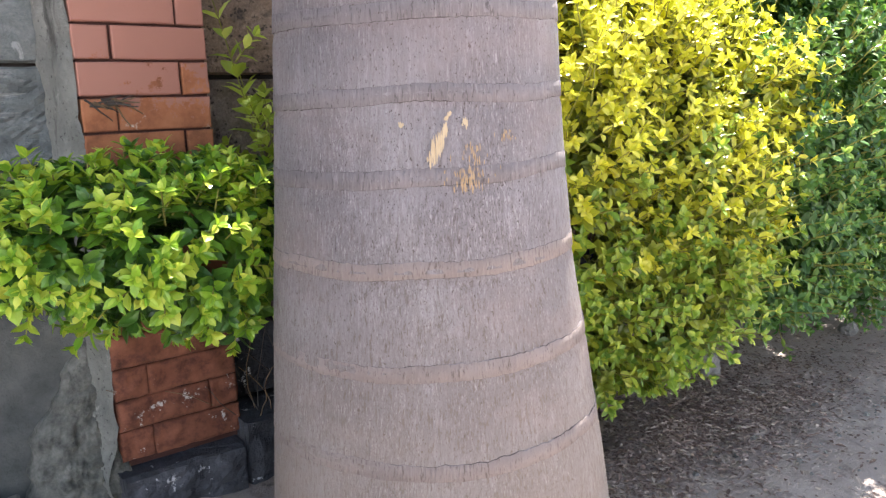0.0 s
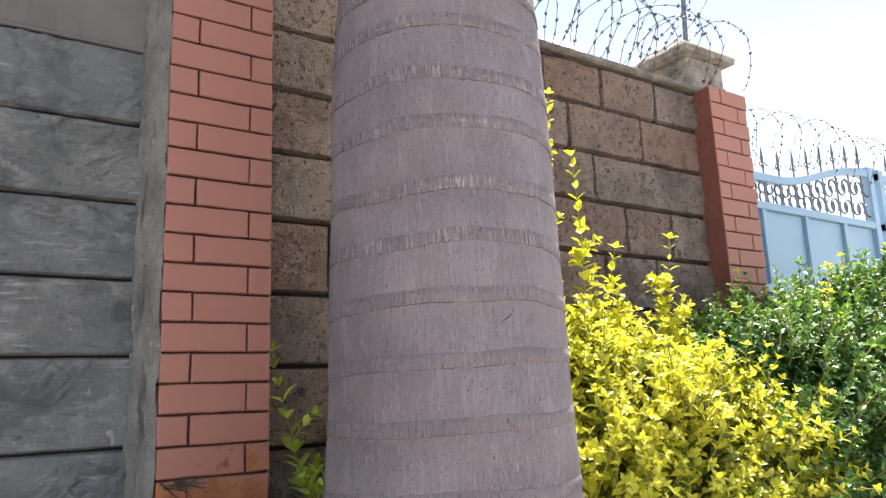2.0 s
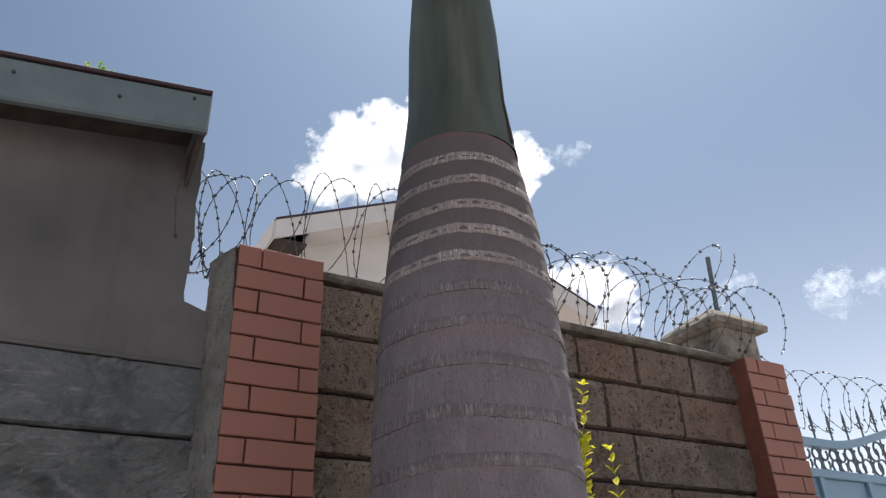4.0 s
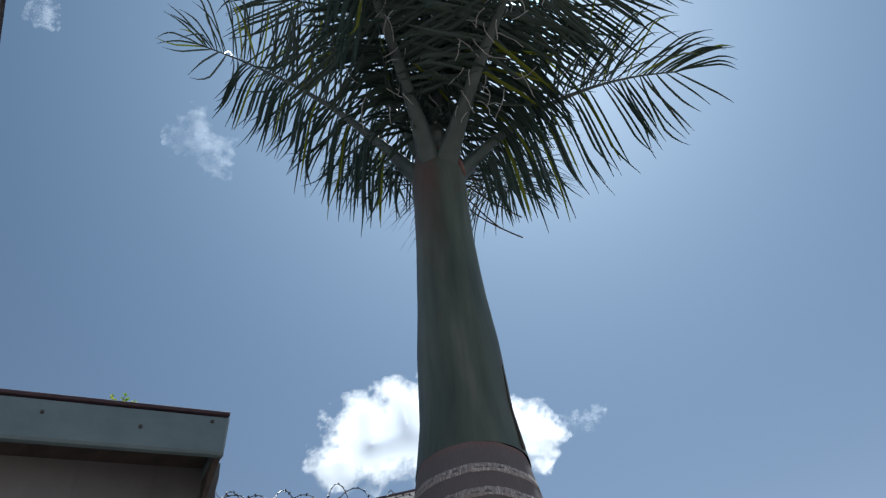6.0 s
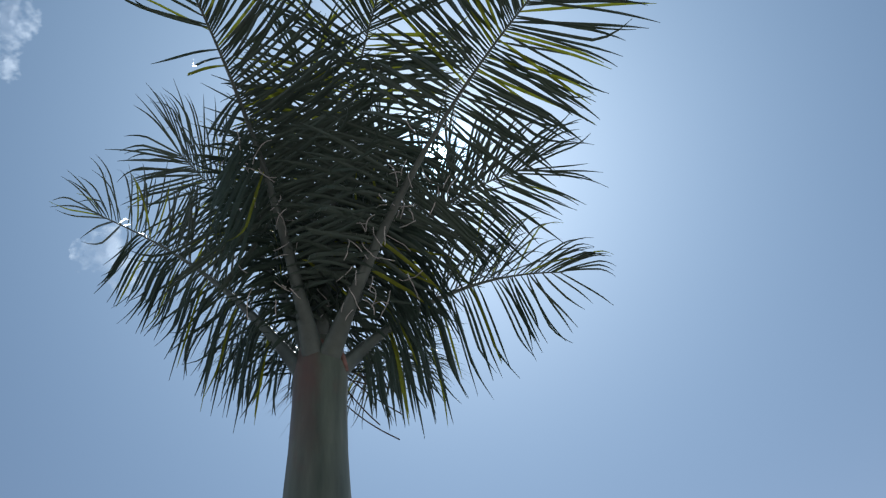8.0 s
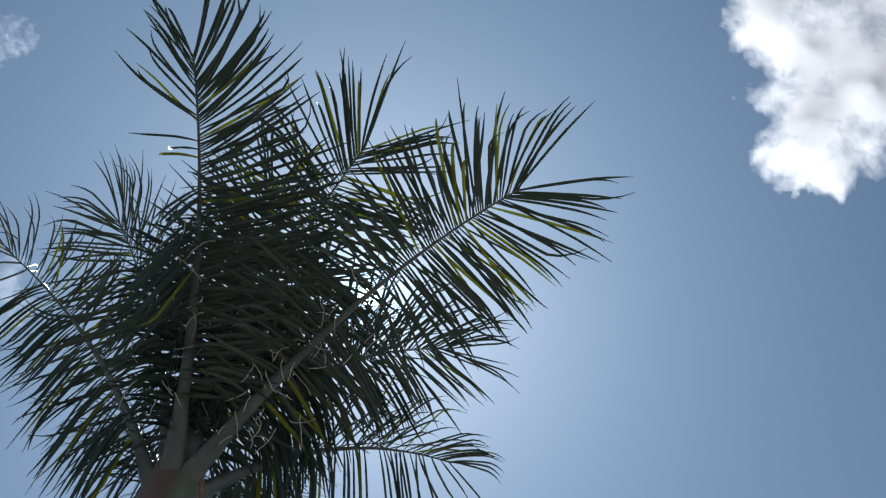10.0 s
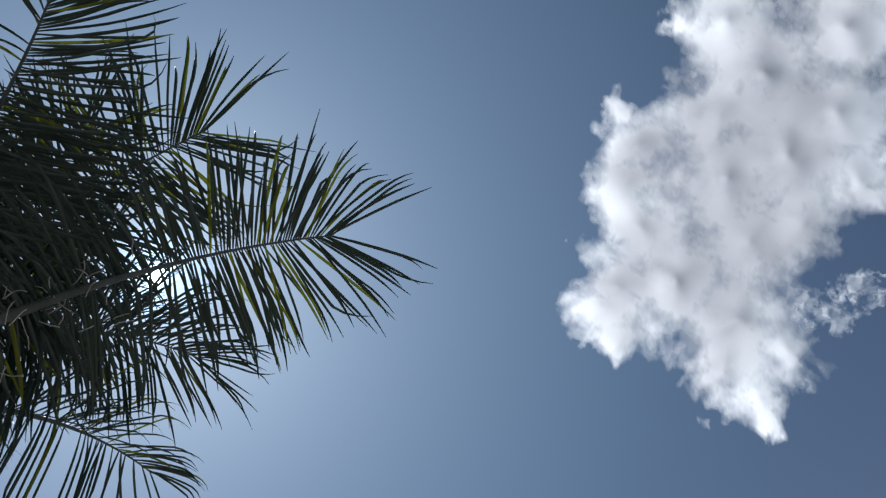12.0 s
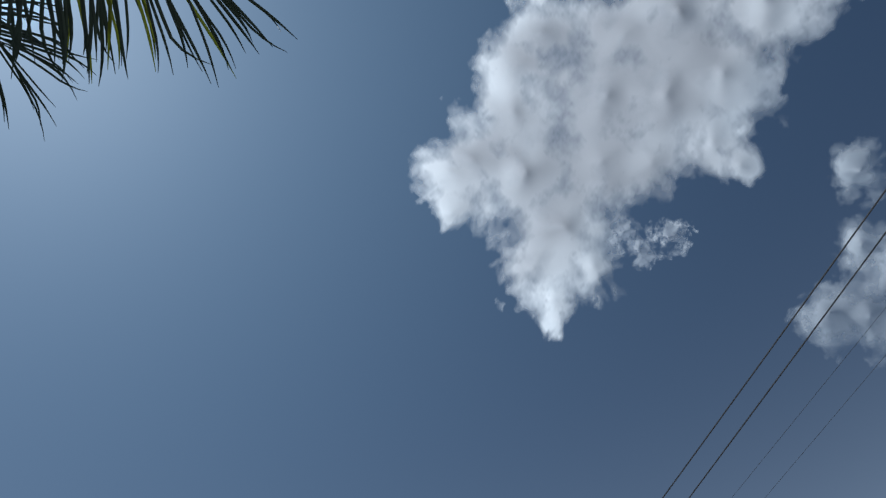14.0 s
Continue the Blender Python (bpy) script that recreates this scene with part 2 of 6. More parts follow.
def mat_bark():
    m = Mat("grey_palm_bark").world()
    fibre = m.noise(36, 6, 0.75, m.mapped((5.0, 5.0, 0.4)), 0.3)
    fine = m.noise(90, 4, 0.7, m.mapped((3.0, 3.0, 0.5)))
    broad = m.noise(3.0, 6, 0.6)
    spots = m.noise(170, 3, 0.6, m.mapped((1.6, 1.6, 0.8)))
    c = m.ramp(broad, [(0.3, (0.172, 0.159, 0.177)), (0.5, (0.243, 0.225, 0.245)), (0.72, (0.322, 0.303, 0.322))])
    fleck = m.math("SUBTRACT", 0.82, m.math("MULTIPLY", m.grey(m.math("MULTIPLY", m.height(), 0.5), 0.42, 0.72), 0.42))
    patch = m.grey(m.noise(7.0, 5, 0.62, m.mapped((1.0, 1.0, 0.7))), 0.40, 0.62)
    c = m.mix(m.math("MULTIPLY", patch, 0.45), c, (0.150, 0.131, 0.140))
    c = m.mix(m.math("MULTIPLY", m.grey(m.noise(17, 4, 0.6, m.mapped((1.4, 1.4, 0.35))), 0.55, 0.70), 0.5), c, (0.345, 0.325, 0.352))
    fleck = m.math("MULTIPLY", fleck, m.math("ADD", 0.35, m.math("MULTIPLY", patch, 0.65)))
    c = m.mix(m.grey(fibre, 0.34, 0.62), m.mix(0.45, c, (0.115, 0.096, 0.097)), c)
    c = m.mix(m.math("MULTIPLY", m.grey(m.noise(110, 5, 0.7, m.mapped((3.0, 3.0, 0.45))), 0.52, 0.68), fleck), c, (0.44, 0.41, 0.425))
    c = m.mix(m.math("MULTIPLY", m.grey(m.noise(260, 3, 0.75, m.mapped((1.8, 1.8, 0.9))), 0.53, 0.62), fleck), c, (0.10, 0.085, 0.087))
    c = m.mix(m.grey(spots, 0.62, 0.67), c, (0.08, 0.064, 0.063))
    foot = m.math("SUBTRACT", 1.0, m.grey(m.math("MULTIPLY", m.height(), 0.5), 0.28, 0.52))
    dashes = m.grey(m.noise(64, 5, 0.72, m.mapped((2.4, 2.4, 0.5))), 0.545, 0.61)
    c = m.mix(m.math("MULTIPLY", m.math("MULTIPLY", dashes, foot), 0.7), c, (0.105, 0.080, 0.076))
    flush = m.noise(2.2, 4, 0.6, m.mapped((1.0, 1.0, 2.2)))
    c = m.mix(m.math("MULTIPLY", m.grey(flush, 0.5, 0.7), 0.35), c, (0.30, 0.225, 0.215))
    low = m.grey(m.height(), 0.15, 0.75)
    high = m.grey(m.math("MULTIPLY", m.height(), 0.3), 0.60, 0.72)
    c = m.mix(m.math("MULTIPLY", high, 0.72), c, (0.112, 0.096, 0.089))
    c = m.mix(m.math("MULTIPLY", m.math("SUBTRACT", 1.0, low), 0.45), c, (0.31, 0.24, 0.185))
    c = m.mix(m.math("MULTIPLY", m.grey(m.math("MULTIPLY", m.height(), 0.3), 0.797, 0.806), 0.8), c, (0.19, 0.105, 0.098))
    m.bump(m.math("ADD", fibre, m.math("MULTIPLY", fine, 0.8)), 0.75, 0.007)
    return m.finish(c, 0.85, spec=0.25)


def mat_scar(name, base, dash, pit, amount=0.6):
    """The ring that a shed leaf leaves on the trunk: bark-coloured, with short torn upright fibres."""
    m = Mat(name).world()
    broad = m.noise(4, 5, 0.65)
    c = m.mix(m.grey(broad, 0.32, 0.68), tuple(v * 0.78 for v in base), tuple(v * 1.12 for v in base))
    fibre = m.noise(48, 5, 0.72, m.mapped((4.0, 4.0, 0.42)), 0.4)
    where = m.grey(m.noise(11, 5, 0.7, m.mapped((1.0, 1.0, 1.6))), 0.34, 0.60)
    c = m.mix(m.math("MULTIPLY", m.math("MULTIPLY", m.grey(fibre, 0.50, 0.60), where), amount), c, dash)
    c = m.mix(m.math("MULTIPLY", m.grey(m.noise(70, 4, 0.7, m.mapped((3.2, 3.2, 0.6))), 0.56, 0.64), 0.75), c, pit)
    m.bump(m.math("ADD", fibre, m.math("MULTIPLY", broad, 0.5)), 0.9, 0.010)
    return m.finish(c, 0.9, spec=0.2)


def mat_crack():
    """Torn edge of a leaf scar: dark in the lip, broken by bark that has grown over it."""
    m = Mat("scar_edge").world()
    gap = m.grey(m.noise(16, 6, 0.75), 0.46, 0.60)
    fine = m.noise(90, 4, 0.7)
    c = m.mix(m.grey(fine, 0.35, 0.65), (0.055, 0.045, 0.046), (0.13, 0.11, 0.113))
    c = m.mix(gap, c, (0.215, 0.195, 0.205))
    m.bump(fine, 0.8, 0.008)
    return m.finish(c, 0.95, spec=0.1)


def mat_gouge():
    m = Mat("bare_wood_gouge").world()
    n = m.noise(60, 5, 0.7, m.mapped((2.0, 2.0, 0.6)))
    return m.finish(m.mix(n, (0.36, 0.26, 0.155), (0.58, 0.47, 0.33)), 0.9)


def mat_crownshaft():
    m = Mat("green_crownshaft").world()
    run = m.noise(6, 5, 0.6, m.mapped((2.2, 2.2, 0.25)))
    c = m.ramp(run, [(0.3, (0.034, 0.047, 0.036)), (0.55, (0.066, 0.083, 0.064)), (0.75, (0.11, 0.12, 0.098))])
    stain = m.noise(4, 5, 0.6, m.mapped((1.6, 1.6, 0.5)))
    c = m.mix(m.math("MULTIPLY", m.grey(stain, 0.57, 0.70), 0.6), c, (0.085, 0.055, 0.045))
    sep = m.n.new("ShaderNodeSeparateXYZ")
    m.put(m.co, sep.inputs[0])
    away = m.math("ABSOLUTE", m.math("SUBTRACT", sep.outputs["X"], 0.43))
    away = m.math("ADD", away, m.math("MULTIPLY", m.math("SUBTRACT", m.noise(16, 5, 0.65, m.mapped((1.0, 1.0, 0.4))), 0.5), 0.09))
    red = m.math("SUBTRACT", 1.0, m.grey(m.math("MULTIPLY", away, 10.0), 0.12, 0.50))
    red = m.math("MULTIPLY", red, m.grey(m.math("SUBTRACT", sep.outputs["Z"], 3.3), 0.1, 0.75))
    c = m.mix(m.math("MULTIPLY", red, 0.6), c, (0.066, 0.034, 0.031))
    m.bump(run, 0.2, 0.004)
    return m.finish(c, 0.55)


def mat_leaf(name, a, b, c, translucent=0.35, rough=0.45, spec=0.5):
    """Leaves: three colours spread over the single leaves, some light let through."""
    m = Mat(name)
    col = m.ramp(m.island(), [(0.0, a), (0.5, b), (1.0, c)])
    n = m.noise(25, 4, 0.6)
    col = m.mix(m.math("MULTIPLY", n, 0.35), col, tuple(v * 0.55 for v in a))
    m.finish(col, rough, spec=spec)
    t = m.n.new("ShaderNodeBsdfTranslucent")
    m.put(m.mix(1.0, col, (1.0, 1.0, 0.55), "MULTIPLY"), t.inputs["Color"])
    x = m.n.new("ShaderNodeMixShader")
    x.inputs[0].default_value = translucent
    m.put(m.p.outputs[0], x.inputs[1])
    m.put(t.outputs[0], x.inputs[2])
    m.put(x.outputs[0], m.out.inputs["Surface"])
    return m.m


def mat_rachis():
    m = Mat("frond_stalk").world()
    n = m.grey(m.noise(5, 6, 0.65), 0.35, 0.65)
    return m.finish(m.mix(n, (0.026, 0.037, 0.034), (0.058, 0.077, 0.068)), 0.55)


def mat_soil():
    m = Mat("dry_grey_soil").world()
    n1, n2, n3 = m.noise(1.3, 7, 0.65), m.noise(14, 7, 0.7), m.noise(120, 4, 0.7)
    c = m.ramp(n1, [(0.3, (0.27, 0.22, 0.202)), (0.5, (0.39, 0.325, 0.298)), (0.7, (0.48, 0.41, 0.375))])
    c = m.mix(m.grey(n2, 0.55, 0.72), c, (0.155, 0.126, 0.116))
    c = m.mix(m.grey(n3, 0.64, 0.74), c, (0.36, 0.32, 0.29))
    m.bump(m.math("ADD", n2, m.math("MULTIPLY", n3, 0.5)), 0.8, 0.02)
    return m.finish(c, 0.97, spec=0.1)


def mat_mottled(name, a, b, scale=20.0, rough=0.9, strength=0.4, metal=0.0, world_space=True):
    m = Mat(name)
    if world_space:
        m.world()
    n1, n2 = m.noise(scale, 6, 0.65), m.noise(scale * 6, 4, 0.7)
    c = m.mix(m.grey(n1, 0.3, 0.7), a, b)
    m.bump(m.math("ADD", n1, n2), strength, 0.006)
    return m.finish(c, rough, metal)


def mat_varied(name, a, b, c, rough=0.9):
    m = Mat(name)
    col = m.ramp(m.island(), [(0.0, a), (0.5, b), (1.0, c)])
    return m.finish(col, rough, spec=0.2)


def mat_footing():
    """Dark stone with flakes of old white paint."""
    m = Mat("dark_painted_footing_stone").world()
    n1, n2 = m.noise(12, 6, 0.7), m.noise(70, 4, 0.7)
    c = m.ramp(n1, [(0.3, (0.016, 0.018, 0.023)), (0.55, (0.048, 0.051, 0.063)), (0.75, (0.10, 0.105, 0.122))])
    c = m.mix(m.grey(m.noise(15, 6, 0.72), 0.615, 0.645), c, (0.50, 0.52, 0.56))
    m.bump(m.math("ADD", n1, n2), 0.7, 0.008)
    return m.finish(c, 0.85)


def mat_gate():
    m = Mat("pale_blue_gate_paint").world()
    n1, n2 = m.noise(2.5, 5, 0.6), m.noise(40, 5, 0.7)
    c = m.mix(n1, (0.20, 0.335, 0.46), (0.27, 0.42, 0.55))
    c = m.mix(m.grey(n2, 0.68, 0.78), c, (0.14, 0.22, 0.30))
    m.bump(n2, 0.15, 0.003)
    return m.finish(c, 0.45)


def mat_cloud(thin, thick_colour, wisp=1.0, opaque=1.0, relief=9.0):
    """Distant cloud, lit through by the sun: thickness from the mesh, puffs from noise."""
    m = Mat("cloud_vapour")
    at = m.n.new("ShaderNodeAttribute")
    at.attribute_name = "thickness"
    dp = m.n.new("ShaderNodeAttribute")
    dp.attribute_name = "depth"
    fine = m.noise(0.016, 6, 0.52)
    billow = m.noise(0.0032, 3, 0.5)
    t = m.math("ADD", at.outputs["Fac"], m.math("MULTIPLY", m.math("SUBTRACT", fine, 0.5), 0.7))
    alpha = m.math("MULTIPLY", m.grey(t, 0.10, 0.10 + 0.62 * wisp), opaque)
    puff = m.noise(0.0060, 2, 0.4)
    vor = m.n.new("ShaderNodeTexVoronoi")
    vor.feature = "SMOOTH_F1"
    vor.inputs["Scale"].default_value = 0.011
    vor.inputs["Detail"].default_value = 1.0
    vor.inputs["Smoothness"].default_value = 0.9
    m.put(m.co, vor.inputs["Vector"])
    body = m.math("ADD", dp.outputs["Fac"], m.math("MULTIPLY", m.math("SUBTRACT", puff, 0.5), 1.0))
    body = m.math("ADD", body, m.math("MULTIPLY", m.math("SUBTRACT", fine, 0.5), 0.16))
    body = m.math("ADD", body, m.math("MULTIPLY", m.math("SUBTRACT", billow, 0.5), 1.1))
    # paler thin parts, greyer thick ones: the cloud's shading put into its colour
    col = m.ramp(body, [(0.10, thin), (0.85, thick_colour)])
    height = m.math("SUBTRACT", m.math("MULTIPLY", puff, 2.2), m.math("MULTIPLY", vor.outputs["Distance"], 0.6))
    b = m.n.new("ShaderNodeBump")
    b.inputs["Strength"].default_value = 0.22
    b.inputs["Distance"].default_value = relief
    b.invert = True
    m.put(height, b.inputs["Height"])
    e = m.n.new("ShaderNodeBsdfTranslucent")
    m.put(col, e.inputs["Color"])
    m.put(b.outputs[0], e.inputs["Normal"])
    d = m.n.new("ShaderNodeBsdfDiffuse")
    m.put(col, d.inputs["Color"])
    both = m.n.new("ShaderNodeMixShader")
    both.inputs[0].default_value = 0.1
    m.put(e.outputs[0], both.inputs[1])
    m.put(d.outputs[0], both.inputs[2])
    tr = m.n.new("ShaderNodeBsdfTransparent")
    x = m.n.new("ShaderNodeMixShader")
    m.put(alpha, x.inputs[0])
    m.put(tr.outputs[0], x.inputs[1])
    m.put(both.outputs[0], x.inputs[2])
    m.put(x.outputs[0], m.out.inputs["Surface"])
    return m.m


SKIM = mat_mottled("dark_cement_skim", (0.048, 0.053, 0.054), (0.118, 0.124, 0.122), 9, 0.93, 0.9)
BLOCK, PLASTER, RENDER = mat_cement_block(), mat_plaster(), mat_render_side()
STONE, BRICK = mat_stone(), mat_brick()
STONE_TAN = mat_stone("tan_quarry_stone", (0.28, 0.222, 0.172), (0.45, 0.36, 0.28), (0.60, 0.49, 0.385))
MORTAR = mat_mortar("dark_mortar", (0.030, 0.025, 0.023))
MORTAR_RED = mat_mortar("dark_red_mortar", (0.055, 0.022, 0.018))
SCAR_LOW = mat_scar("tan_leaf_scar", (0.285, 0.235, 0.225), (0.36, 0.305, 0.285), (0.12, 0.092, 0.086), 0.4)
SCAR = mat_scar("leaf_scar", (0.235, 0.210, 0.222), (0.36, 0.325, 0.335), (0.095, 0.080, 0.083), 0.5)
SCAR_MID = mat_scar("grey_leaf_scar", (0.205, 0.184, 0.194), (0.46, 0.425, 0.43), (0.085, 0.072, 0.074), 0.75)
SCAR_PALE = mat_scar("pale_leaf_scar", (0.33, 0.295, 0.28), (0.68, 0.64, 0.61), (0.13, 0.11, 0.105), 0.95)
CRACK, BARK, GOUGE, SHAFT = mat_crack(), mat_bark(), mat_gouge(), mat_crownshaft()
LEAF_YELLOW = mat_leaf("golden_leaf", (0.50, 0.52, 0.05), (0.80, 0.77, 0.08), (0.93, 0.89, 0.22), 0.50, 0.32, 0.5)
# older inner leaf of the golden shrub, gap shade put into its colour
LEAF_OLIVE_SHADE = mat_leaf("olive_shade_leaf", (0.10, 0.14, 0.02), (0.22, 0.27, 0.03), (0.42, 0.45, 0.05), 0.32, 0.36, 0.5)
LEAF_DEEP = mat_leaf("deep_green_leaf", (0.03, 0.09, 0.018), (0.075, 0.19, 0.028), (0.16, 0.31, 0.035), 0.28, 0.32, 0.5)
LEAF_FRESH = mat_leaf("fresh_green_leaf", (0.07, 0.18, 0.045), (0.15, 0.31, 0.07), (0.36, 0.50, 0.11), 0.38, 0.38, 0.5)
LEAF_SPRIG = mat_leaf("pale_lime_leaf", (0.30, 0.40, 0.05), (0.52, 0.62, 0.10), (0.75, 0.80, 0.22), 0.42, 0.38)
# greener low leaves of the golden shrub, darkened as well for shade down there
LEAF_LOW_SHADE = mat_leaf("chartreuse_shade_leaf", (0.12, 0.23, 0.03), (0.29, 0.42, 0.055), (0.56, 0.61, 0.09), 0.38, 0.33)
LEAF_LIME = mat_leaf("lime_leaf", (0.15, 0.33, 0.03), (0.34, 0.53, 0.05), (0.66, 0.72, 0.10), 0.36, 0.34)
LEAF_GREEN = mat_leaf("green_leaf", (0.030, 0.090, 0.026), (0.066, 0.175, 0.042), (0.17, 0.30, 0.06), 0.34, 0.45)
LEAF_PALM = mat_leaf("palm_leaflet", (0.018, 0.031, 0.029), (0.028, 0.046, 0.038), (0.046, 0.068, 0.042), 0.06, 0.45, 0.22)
TWIG_GREEN = mat_mottled("young_green_twig", (0.16, 0.17, 0.04), (0.34, 0.33, 0.08), 40)
TWIG = mat_mottled("brown_twig", (0.10, 0.065, 0.035), (0.20, 0.14, 0.08), 40)
RACHIS = mat_rachis()
FIBRE = mat_mottled("dry_pale_fibre", (0.17, 0.17, 0.165), (0.36, 0.355, 0.34), 30)
SOIL = mat_soil()
ROCK = mat_mottled("grey_rock", (0.12, 0.115, 0.11), (0.28, 0.265, 0.25), 18, 0.95, 0.8)
CEMENT = mat_mottled("set_cement", (0.055, 0.058, 0.052), (0.215, 0.213, 0.195), 30, 0.95, 1.0)
FOOTING = mat_footing()
LITTER = mat_varied("dry_leaf_litter", (0.095, 0.063, 0.053), (0.25, 0.180, 0.155), (0.50, 0.415, 0.36))
COPING = mat_mottled("weathered_coping", (0.065, 0.058, 0.050), (0.235, 0.212, 0.18), 11, 0.95, 0.7)
CAPSTONE = mat_mottled("cream_weathered_cap", (0.085, 0.078, 0.066), (0.36, 0.33, 0.28), 13, 0.93, 0.6)
RED_SIDE = mat_mottled("dull_red_painted_side", (0.15, 0.055, 0.042), (0.24, 0.09, 0.065), 8, 0.85, 0.3)
GATE = mat_gate()
RUST = mat_mottled("torn_sheath", (0.075, 0.040, 0.034), (0.17, 0.095, 0.080), 30, 0.8, 0.5)
IRON = mat_mottled("dark_iron", (0.10, 0.118, 0.138), (0.19, 0.215, 0.245), 30, 0.55, 0.2, 0.5)
WIRE = mat_mottled("galvanised_wire", (0.05, 0.052, 0.055), (0.13, 0.13, 0.135), 40, 0.5, 0.2, 0.7)
FASCIA = mat_mottled("teal_grey_fascia", (0.092, 0.135, 0.148), (0.15, 0.198, 0.208), 5, 0.7, 0.2)
ROOF_EDGE = mat_mottled("maroon_roof_sheet", (0.040, 0.024, 0.032), (0.065, 0.040, 0.048), 9, 0.6, 0.2)
WHITE_WALL = mat_mottled("white_house_wall", (0.54, 0.53, 0.50), (0.67, 0.66, 0.63), 1.2, 0.85, 0.15)
DARK_WOOD = mat_mottled("dark_timber", (0.035, 0.028, 0.024), (0.07, 0.058, 0.05), 15, 0.8, 0.3)
CABLE = mat_mottled("black_cable", (0.012, 0.012, 0.013), (0.03, 0.03, 0.032), 30, 0.6, 0.1)


# ---- geometry helpers ----
class Geo:
    """Collects vertices and faces for one mesh."""

    def __init__(self):
        self.v, self.f = [], []

    def add(self, verts, faces):
        k = len(self.v)
        self.v.extend([tuple(p) for p in verts])
        self.f.extend([tuple(i + k for i in q) for q in faces])

    def box(self, x0, x1, y0, y1, z0, z1, chamfer=0.0):
        if chamfer <= 0:
            self.add([(x, y, z) for z in (z0, z1) for y in (y0, y1) for x in (x0, x1)],
                     [(0, 2, 3, 1), (4, 5, 7, 6), (0, 1, 5, 4), (2, 6, 7, 3), (0, 4, 6, 2), (1, 3, 7, 5)])
            return
        c = chamfer
        ring = lambda a0, a1, b0, b1, y: [(a0, y, b0), (a1, y, b0), (a1, y, b1), (a0, y, b1)]
        v = ring(x0 + c, x1 - c, z0 + c, z1 - c, y0) + ring(x0, x1, z0, z1, y0 + c) + ring(x0, x1, z0, z1, y1)
        f = [(0, 1, 2, 3), (11, 10, 9, 8)]
        for a in (0, 4):
            for i in range(4):
                j = (i + 1) % 4
                f.append((a + i, a + 4 + i, a + 4 + j, a + j))
        self.add(v, f)

    def tube(self, pts, radii, n=6, caps=True, flat=1.0):
        pts = [Vector(p) for p in pts]
        if isinstance(radii, (int, float)):
            radii = [radii] * len(pts)
        rings, up = [], Vector((0, 0, 1))
        side = None
        for i, p in enumerate(pts):
            t = (pts[min(i + 1, len(pts) - 1)] - pts[max(i - 1, 0)])
            t = t.normalized() if t.length > 1e-9 else up
            if side is None:
                side = t.cross(up)
                if side.length < 0.05:
                    side = t.cross(Vector((1, 0, 0)))
            side = (side - t * side.dot(t)).normalized()
            other = t.cross(side)
            rings.append([p + (side * math.cos(a) + other * math.sin(a) * flat) * radii[i]
                          for a in (2 * math.pi * k / n for k in range(n))])
        v = [q for r in rings for q in r]
        f = [(i * n + k, i * n + (k + 1) % n, (i + 1) * n + (k + 1) % n, (i + 1) * n + k)
             for i in range(len(rings) - 1) for k in range(n)]
        if caps:
            f += [tuple(reversed(range(n))), tuple((len(rings) - 1) * n + k for k in range(n))]
        self.add(v, f)

    def mesh(self, name, material, smooth=False):
        me = bpy.data.meshes.new(name)
        me.from_pydata(self.v, [], self.f)
        if smooth:
            me.polygons.foreach_set("use_smooth", [True] * len(me.polygons))
        me.materials.append(material)
        me.update()
        return me


def part(name, geo, material, parent=None, label="", smooth=False):
    """One mesh object, under a thing or under a part."""
    ob = new(name, geo if isinstance(geo, bpy.types.Mesh) else geo.mesh(name, material, smooth))
    ob.parent = parent
    return tagged(ob, label=label)


def thing(name, label, category, group="", kind=""):
    return tagged(new(name), label=label, category=category, group=group, kind=kind)


def spread(k, n, a, b):
    """Even steps from a to b, but for a narrow first and last one."""
    return a if k == 0 else b if k == n else a + 0.005 + (b - a - 0.010) * (k - 1) / (n - 2)


